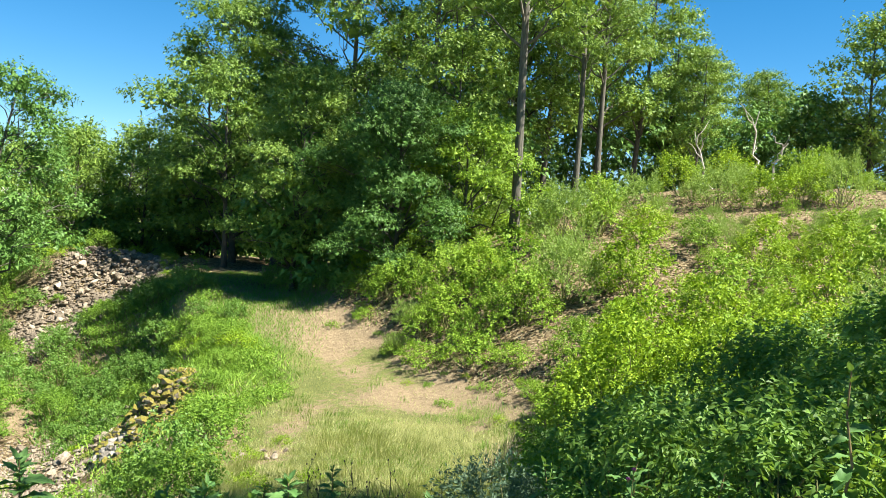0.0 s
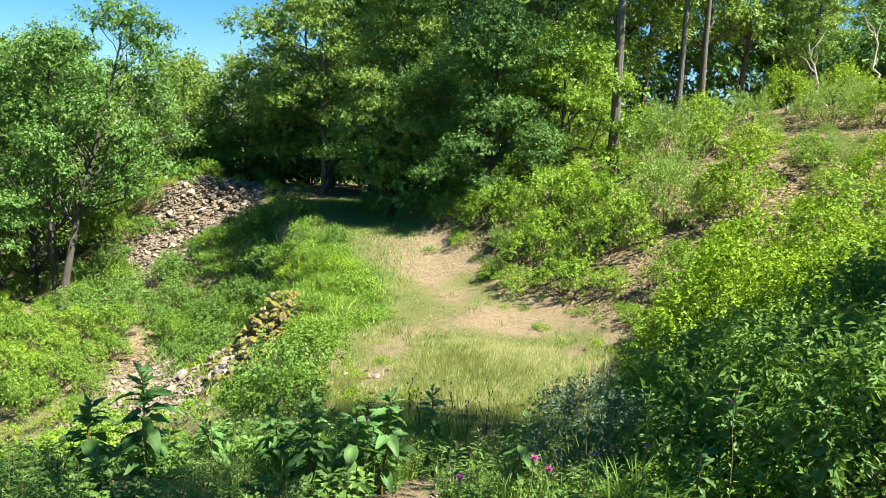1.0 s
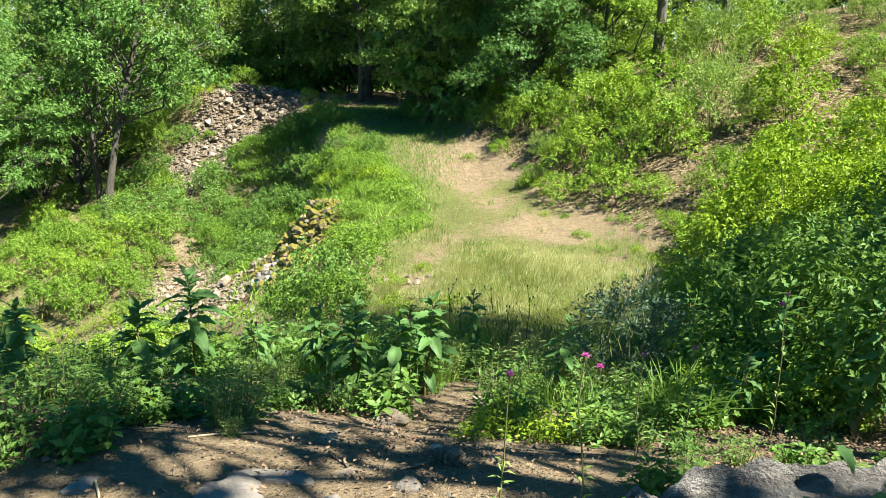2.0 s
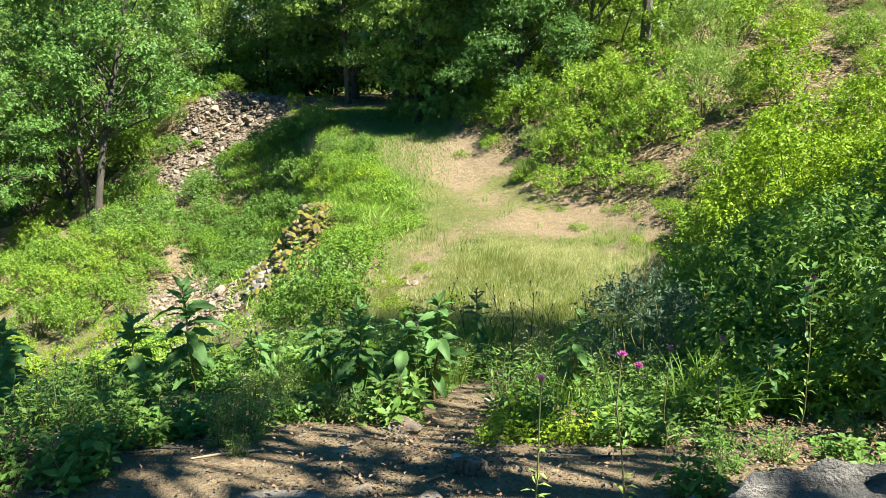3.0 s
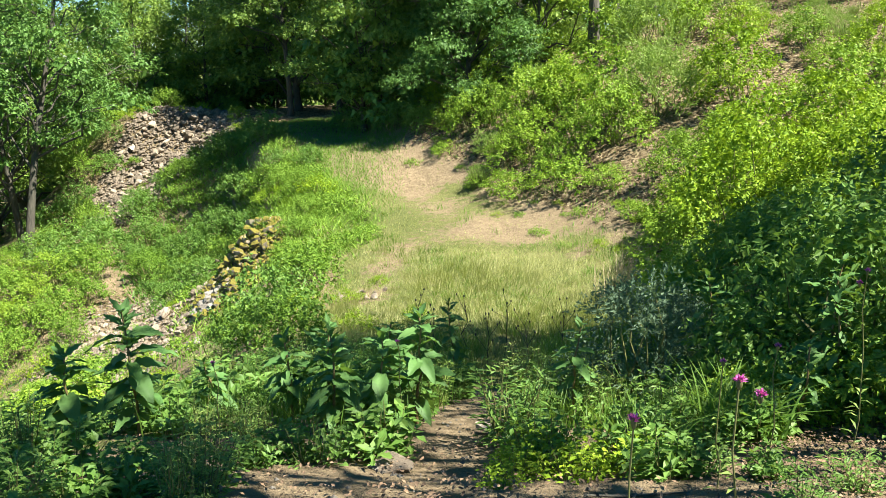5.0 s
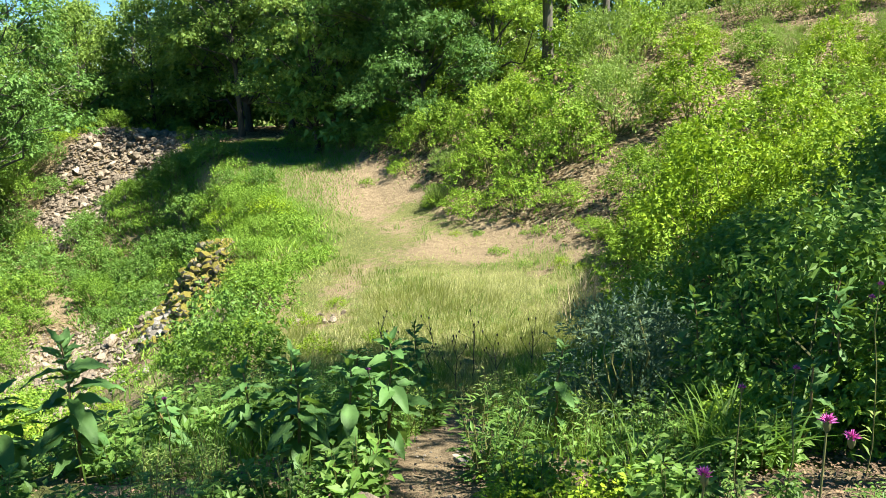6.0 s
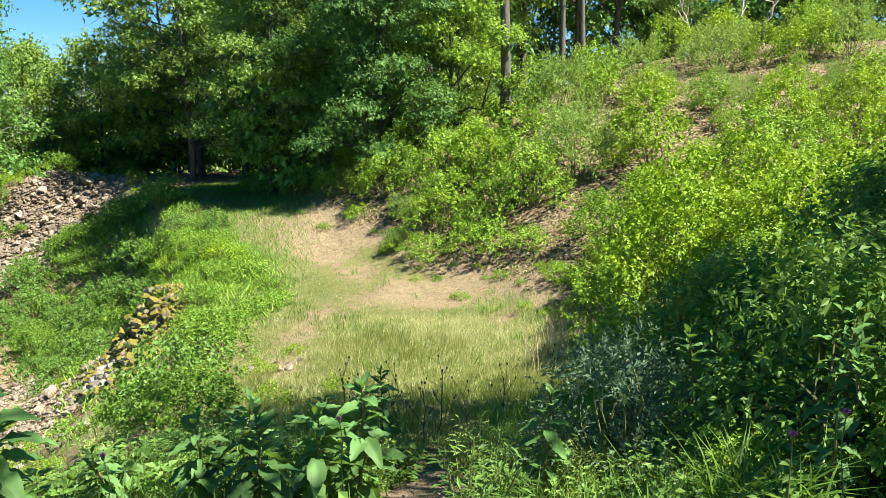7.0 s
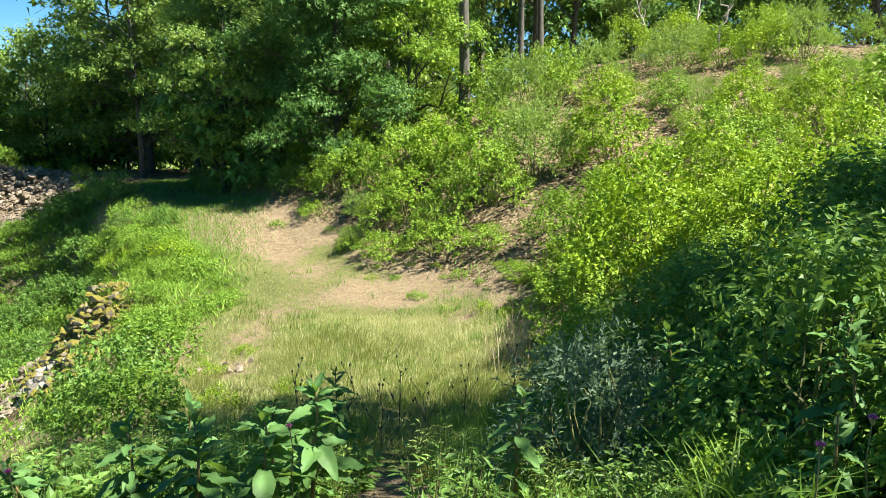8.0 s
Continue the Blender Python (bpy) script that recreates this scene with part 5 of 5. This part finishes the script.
# dark leaf colour here stands in for part of the face's shade
grass("face_herbs", "leafy herbs coloured dark green for the shaded face of the bank", 87, 52000, (-13, -5.2, 17.2, 30), lambda x, y: step(0.0, 0.5, curve(DROP_EDGE, y) - x) * (1 - step(3.4, 4.6, curve(DROP_EDGE, y) - x)) * np.clip(1 - 1.1 * np.exp(-(scree(x, y) / 1.2) ** 2) - near(x, y, -12.6, 31, 2.6, 4), 0, 1), 0.22, 0.05, LEAF_DARK, 1.1, 1)
grass("hill_weeds", "thin green weeds between the shrubs", 97, 36000, (-3, 14, 9, 28), lambda x, y: 0.9 * step(-0.2, 0.9, x - curve(HILL_FOOT, y)) * patches(x, y, 1.2, 0.5), 0.13, 0.022, GRASS_GREEN, 1.0)
grass("crest_grass", "long shaded green grass on the crest under the trees", 99, 26000, (-10.5, -3.2, 21.5, 31), lambda x, y: step(-0.9, 0.6, x - curve(DROP_EDGE, y)) * (1 - 0.85 * near(x - trail_x(y), y, 0, 21.5, 0.8, 3.5)) * step(21.5, 24, y), 0.17, 0.012, GRASS_GREEN, 1.0)


def clump(name, label, seed, x, y, n, tall, width, spread, material, lean, parts=4):
    rng = np.random.RandomState(seed)
    p = np.concatenate([rng.normal(size=(n, 2)) * spread, np.zeros((n, 1))], 1)
    v, f = blades(p, tall, width, rng, lean, parts)
    ob = thing(name, label, "grass", "grass clumps", "stuff", data=mesh_of(name, v, f, material))
    ob.matrix_basis = on_ground(x, y)


clump("grass_tuft", "pale dry tuft of grass beside the trail", 401, -0.36, 7.05, 130, 0.36, 0.006, 0.05, GRASS_DRY, 0.4)
clump("grass_clump", "arching bright green long-bladed clump", 402, 0.60, 4.65, 60, 0.42, 0.014, 0.07, GRASS_GREEN, 1.0)
clump("grass_clump", "arching bright green long-bladed clump", 403, 0.75, 4.5, 50, 0.40, 0.014, 0.07, GRASS_GREEN, 1.0)
clump("grass_clump", "arching bright green long-bladed clump", 404, 0.15, 4.15, 45, 0.36, 0.011, 0.07, GRASS_GREEN, 0.9)
for k, (x, y) in enumerate([(1.15, 11.9), (1.3, 12.3), (1.05, 11.5), (1.5, 12.6), (2.75, 10.15)]):
    clump("straw_clump", "upright clump of dead straw-coloured stalks", 410 + k, x, y, 46, 0.62, 0.005, 0.2, STEM_DRY, 0.55, 2)

# ---- rocks ----
STONES = {m: [stone_data(500 + k, (0.5, 0.65, 0.8)[k % 3]) for k in range(6)] for m in ("plain", "mossy", "pale")}
for key, mat in (("plain", STONE), ("mossy", STONE_MOSS), ("pale", STONE_PALE)):
    for me in STONES[key]:
        me.materials.append(mat)


def rubble(label, key, seed, n, cx, cy, rx, ry, small, large, pile=0.0, turn=0.0):
    """A heap of loose stones; each lies on the ground or on those below."""
    rng = np.random.RandomState(seed)
    ob = thing("rock_pile", label, "rocks", "rock piles")
    ob.matrix_basis = Matrix.Translation((cx, cy, float(height(cx, cy))))
    z0 = float(height(cx, cy))
    for _ in range(n):
        a, q = rng.uniform(0, 6.28), math.sqrt(rng.uniform(0, 1))
        u, w = rx * q * math.cos(a), ry * q * math.sin(a)
        x, y = cx + u * math.cos(turn) - w * math.sin(turn), cy + u * math.sin(turn) + w * math.cos(turn)
        s = small + (large - small) * rng.uniform(0, 1) ** 2
        z = float(height(x, y)) + pile * (1 - q * q) * rng.uniform(0, 1) + 0.12 * s
        part_mesh("stone", STONES[key][rng.randint(6)], ob, m=Matrix.LocRotScale((x - cx, y - cy, z - z0), Euler((rng.uniform(-0.5, 0.5), rng.uniform(-0.5, 0.5), rng.uniform(0, 6.28))), (s, s * rng.uniform(0.7, 1.1), s)))


def gravel(label, seed, n, cx, cy, rx, ry, small, large, material):
    """Rubble too small to pick apart."""
    rng = np.random.RandomState(seed)
    a, q = rng.uniform(0, 6.28, n), np.sqrt(rng.uniform(0, 1, n))
    x, y = cx + rx * q * np.cos(a), cy + ry * q * np.sin(a)
    s = small + (large - small) * rng.uniform(0, 1, n) ** 2
    ico = np.array([[1, 0, 0.2], [0.3, 0.9, -0.1], [-0.8, 0.5, 0.15], [-0.7, -0.6, -0.1], [0.4, -0.9, 0.1], [0.1, 0.05, 0.75], [0, 0, -0.7]])
    v = ico[None] * s[:, None, None] * 0.55 * rng.uniform(0.65, 1.35, (n, 7, 3)) + np.stack([x, y, height(x, y) + 0.1 * s], 1)[:, None]
    t = np.array([[k, (k + 1) % 5, 5] for k in range(5)] + [[(k + 1) % 5, k, 6] for k in range(5)])
    f = (np.arange(n)[:, None, None] * 7 + t[None]).reshape(-1, 3)
    thing("rubble", label, "rubble", kind="stuff", data=mesh_of("rubble", v.reshape(-1, 3), f, material))


gravel("small broken tan stones between the quarry blocks", 31, 5200, -13.0, 31.4, 2.7, 4.4, 0.06, 0.24, STONE)
gravel("small broken stones over the slope", 32, 3000, -8.7, 18.2, 2.7, 3.9, 0.04, 0.15, STONE)
gravel("small broken stones at the foot of the slope", 34, 1800, -9.8, 20.0, 1.9, 2.0, 0.03, 0.12, STONE)
gravel("small mossy stones in the bank", 33, 500, -5.65, 16.9, 0.9, 1.5, 0.06, 0.16, STONE_MOSS)
rubble("steep bank of mossy rubble stones", "mossy", 1, 298, -5.8, 16.75, 1.0, 1.3, 0.13, 0.31, 0.22, 0.1)
rubble("patch of pale grey stones on the bank", "pale", 2, 46, -6.25, 16.2, 0.45, 0.5, 0.14, 0.36, 0.15)
rubble("loose tan stones scattered over the slope", "plain", 3, 170, -8.2, 17.4, 2.1, 2.5, 0.08, 0.3, 0.05)
rubble("loose tan stones at the foot of the slope", "plain", 9, 190, -9.7, 20.0, 1.5, 1.7, 0.07, 0.26, 0.0)
rubble("broken tan stones on the shaded slope", "plain", 4, 240, -9.0, 20.6, 1.8, 1.6, 0.1, 0.34, 0.0)
rubble("large bare heap of tan quarry stones", "plain", 5, 298, -13.0, 32.3, 2.2, 3.3, 0.14, 0.46, 0.25)
rubble("loose tan stones below the quarry heap", "plain", 6, 200, -13.0, 29.3, 2.2, 2.0, 0.14, 0.4, 0.0)
rubble("small stones at the foot of the bank", "pale", 7, 24, -6.2, 13.6, 0.8, 0.5, 0.1, 0.28, 0.0)
rubble("few stones beside the meadow", "plain", 8, 10, -2.6, 12.6, 0.4, 0.4, 0.1, 0.22, 0.0)

# ---- trail head: boulder, stones, wood, dead leaves ----
def great_boulder():
    """A long sloping rock, its top broken into ledges along the grain."""
    me = boulder_data("boulder", (0.88, 0.47, 0.72), 3, BOULDER, 0.30, 7)
    grain, across = Vector((0.85, 0.45, 0.25)).normalized(), Vector((-0.5, 0.8, 0.35)).normalized()
    for v in me.vertices:
        p = v.co.copy()
        a = p.dot(across) * 8 + 1.6 * noise.noise(p * 2.2) + 0.5 * noise.noise(p * 6)
        ledge = 0.5 - 0.5 * math.cos(6.283 * (a + 0.12 * math.sin(6.283 * a)))
        chips = noise.noise(Vector((p.dot(grain) * 5, a * 2.5, 1.7)))
        v.co.z += 0.022 * ledge + 0.03 * chips + 0.016 * noise.noise(p * 19) + 0.009 * noise.noise(p * 55) + 0.10 * max(-0.6, min(0.5, p.x))
    for f in me.polygons:
        f.use_smooth = False
    me.update()
    ob = thing("boulder", "large grey banded boulder with lichen beside the trail", "boulder", data=me)
    ob.matrix_basis = pose(0.76, 1.86, 0.06, 0, 0, 10)


great_boulder()
for k, (x, y, sx, sy, sz, c) in enumerate([(-1.03, 2.74, 0.17, 0.07, 0.05, STONE_PALE), (-1.18, 2.55, 0.16, 0.11, 0.07, STONE_GREY), (-0.57, 2.82, 0.08, 0.06, 0.05, STONE_GREY), (-0.8, 2.55, 0.07, 0.06, 0.05, STONE_GREY), (-0.93, 4.3, 0.13, 0.08, 0.05, STONE),
                                           (-1.55, 3.55, 0.09, 0.07, 0.06, STONE_PALE), (-0.83, 2.85, 0.05, 0.04, 0.03, STONE), (-1.7, 2.5, 0.09, 0.06, 0.03, STONE_PALE), (-1.0, 3.3, 0.05, 0.04, 0.025, STONE), (-0.55, 5.2, 0.07, 0.05, 0.03, STONE)]):
    ob = thing("stone", "rough stone half buried in the trail dirt", "stone", "trail stones", data=boulder_data("stone", (sx, sy, 0.75 * sz), 10 + k, c, 0.42, 4))
    ob.matrix_basis = pose(x, y, float(height(x, y)) - 0.1 * sz, 0, 0, 37 * k)


def log_chunk():
    """A short piece of rotten log, lumpy all over, with a pale broken end."""
    ob = thing("wood_chunk", "short rotten log chunk lying on the dirt", "wood")
    ob.matrix_basis = pose(-0.46, 3.14, float(height(-0.46, 3.14)) + 0.03, 0, 6, -24)
    part_mesh("bark", boulder_data("bark", (0.08, 0.046, 0.056), 41, BARK_ROTTEN, 0.75, 5), ob)
    part_mesh("broken_end", boulder_data("broken_end", (0.03, 0.03, 0.03), 44, BARK_PALE, 0.7, 4), ob, "pale broken end", pose(-0.052, 0.004, 0.006))


log_chunk()
rng = np.random.RandomState(33)
for k in range(26):
    x, y, L, a = rng.uniform(-2.4, 1.0), rng.uniform(2.4, 3.7), rng.uniform(0.08, 0.4), rng.uniform(0, 3.14)
    if k < 6:
        x, y, L, a = -1.95 + rng.uniform(-0.25, 0.25), 3.15 + rng.uniform(-0.15, 0.15), rng.uniform(0.2, 0.45), rng.uniform(-0.6, 0.6)
    pts = np.array([[s * L * math.cos(a), s * L * math.sin(a), 0] for s in (-0.5, -0.15, 0.2, 0.5)]) + rng.normal(size=(4, 3)) * 0.012 + (x, y, 0)
    pts[:, 2] = height(pts[:, 0], pts[:, 1]) + 0.006
    v, f = tube(pts - (x, y, 0), np.array([0.7, 1, 0.9, 0.4]) * rng.uniform(0.003, 0.007), 6, 0.1, rng)
    ob = thing("stick", "dry fallen twig lying on the dirt", "stick", "fallen twigs", data=mesh_of("stick", v, f, STEM_DRY if k % 2 else BARK, True))
    ob.matrix_basis = Matrix.Translation((x, y, 0))


def dead_leaves(name, label, seed, n, spots_of, size):
    rng = np.random.RandomState(seed)
    x, y = spots_of(rng, n)
    p = np.stack([x, y, height(x, y) + rng.uniform(0.004, 0.03, len(x))], 1)
    a = rng.uniform(0, 6.28, len(x))
    w = np.stack([np.cos(a), np.sin(a), rng.uniform(-0.2, 0.5, len(x))], 1)
    v, f = leaves(p, w, np.array([0, 0, 1.0]) + 0.6 * random_dirs(len(x), rng), size * rng.uniform(0.6, 1.3, len(x)), size * 0.5, 0.25, -0.05)
    thing(name, label, "leaf litter", kind="stuff", data=mesh_of(name, v, f, LITTER))


def near_litter(rng, n):
    x, y = rng.uniform(-3.2, 2.2, n), rng.uniform(2.0, 5.0, n)
    keep = rng.uniform(0, 1, n) < 0.09 + 0.85 * step(0.2, 1.0, x) + 0.5 * near(x, y, -0.6, 3.2, 0.35, 0.4) + 0.5 * near(x, y, -2.4, 2.9, 0.5, 0.4)
    return x[keep], y[keep]


def hill_litter(rng, n):
    x, y = rng.uniform(-3, 14, n), rng.uniform(10, 28, n)
    keep = rng.uniform(0, 1, n) < cover(x, y)[1]
    return x[keep], y[keep]


dead_leaves("leaf_litter", "dry brown fallen leaves on the trail dirt", 61, 42000, near_litter, 0.024)
dead_leaves("hill_litter", "dry tan fallen leaves on the hillside", 62, 9000, hill_litter, 0.11)


def pebbles():
    rng = np.random.RandomState(71)
    n = 1500
    x, y = rng.uniform(-3, 1.6, n), rng.uniform(1.8, 6.5, n)
    keep = (y < 3.8) | (np.abs(x - trail_x(y)) < 0.3)
    x, y = x[keep], y[keep]
    s = 0.004 + 0.016 * rng.uniform(0, 1, len(x)) ** 3
    corner = np.array([[1, 0, 0], [0, 1, 0], [-1, 0, 0], [0, -1, 0], [0, 0, 0.8], [0, 0, -0.8]], float)
    v = corner[None] * s[:, None, None] * rng.uniform(0.6, 1.3, (len(x), 6, 1)) + np.stack([x, y, height(x, y) + 0.2 * s], 1)[:, None]
    f = np.array([[0, 1, 4], [1, 2, 4], [2, 3, 4], [3, 0, 4], [1, 0, 5], [2, 1, 5], [3, 2, 5], [0, 3, 5]])
    f = (np.arange(len(x))[:, None, None] * 6 + f[None]).reshape(-1, 3)
    thing("pebbles", "small grey pebbles in the dirt", "pebbles", kind="stuff", data=mesh_of("pebbles", v.reshape(-1, 3), f, STONE_PALE))


pebbles()


# ---- vine over the boulder ----
def vine():
    rng = np.random.RandomState(77)
    ob = thing("vine", "trailing vine with rounded lobed green leaves beside the boulder", "vine")
    ob.matrix_basis = pose(0.80, 1.78, 0.50)
    line = bent_line((0.3, -0.1, -0.1), (-0.2, 0.12, 0.05), 8, 0.1, rng, 0.3)
    v, f = tube(line, np.linspace(0.006, 0.002, 8), 6)
    part_mesh("runner", mesh_of("runner", v, f, STEM_RED, True), ob)
    shapes = [mesh_of("leaf", *broad_leaf(90 + k, 0.15, 0.15, 0.25, 0.2), LEAF_BROAD, True) for k in range(3)]
    for k in range(22):
        p = line[rng.randint(2, 8)] + rng.normal(size=3) * np.array([0.12, 0.12, 0.035])
        s = rng.uniform(0.5, 0.95)
        part_mesh("leaf", shapes[k % 3], ob, m=Matrix.LocRotScale(p, Euler((rng.uniform(-0.5, 0.5), rng.uniform(-0.3, 0.6), rng.uniform(0, 6.28))), (s, s, s)))


vine()


# ---- distance ----
def far_woods():
    """Wooded land far beyond the clearing."""
    rng = np.random.RandomState(99)
    n = 420
    a = rng.uniform(-1.2, 1.2, n)
    r = rng.uniform(75, 210, n)
    x, y = r * np.sin(a), r * np.cos(a)
    z = height(x, y)
    keep = (x < 8) | (y > 110)
    x, y, z = x[keep], y[keep], z[keep]
    m = 19
    c = np.repeat(np.stack([x, y, z + 3.5], 1), m, 0) + rng.normal(size=(len(x) * m, 3)) * np.array([2.6, 2.6, 1.9])
    v, f = tufts(c, random_dirs(len(c), rng) + np.array([0, 0, 0.6]), 4, 1.3, 0.7, rng)
    thing("far_woods", "distant wooded land beyond the clearing", "woods", kind="stuff", data=mesh_of("far_woods", v, f, LEAF_TREE))


far_woods()
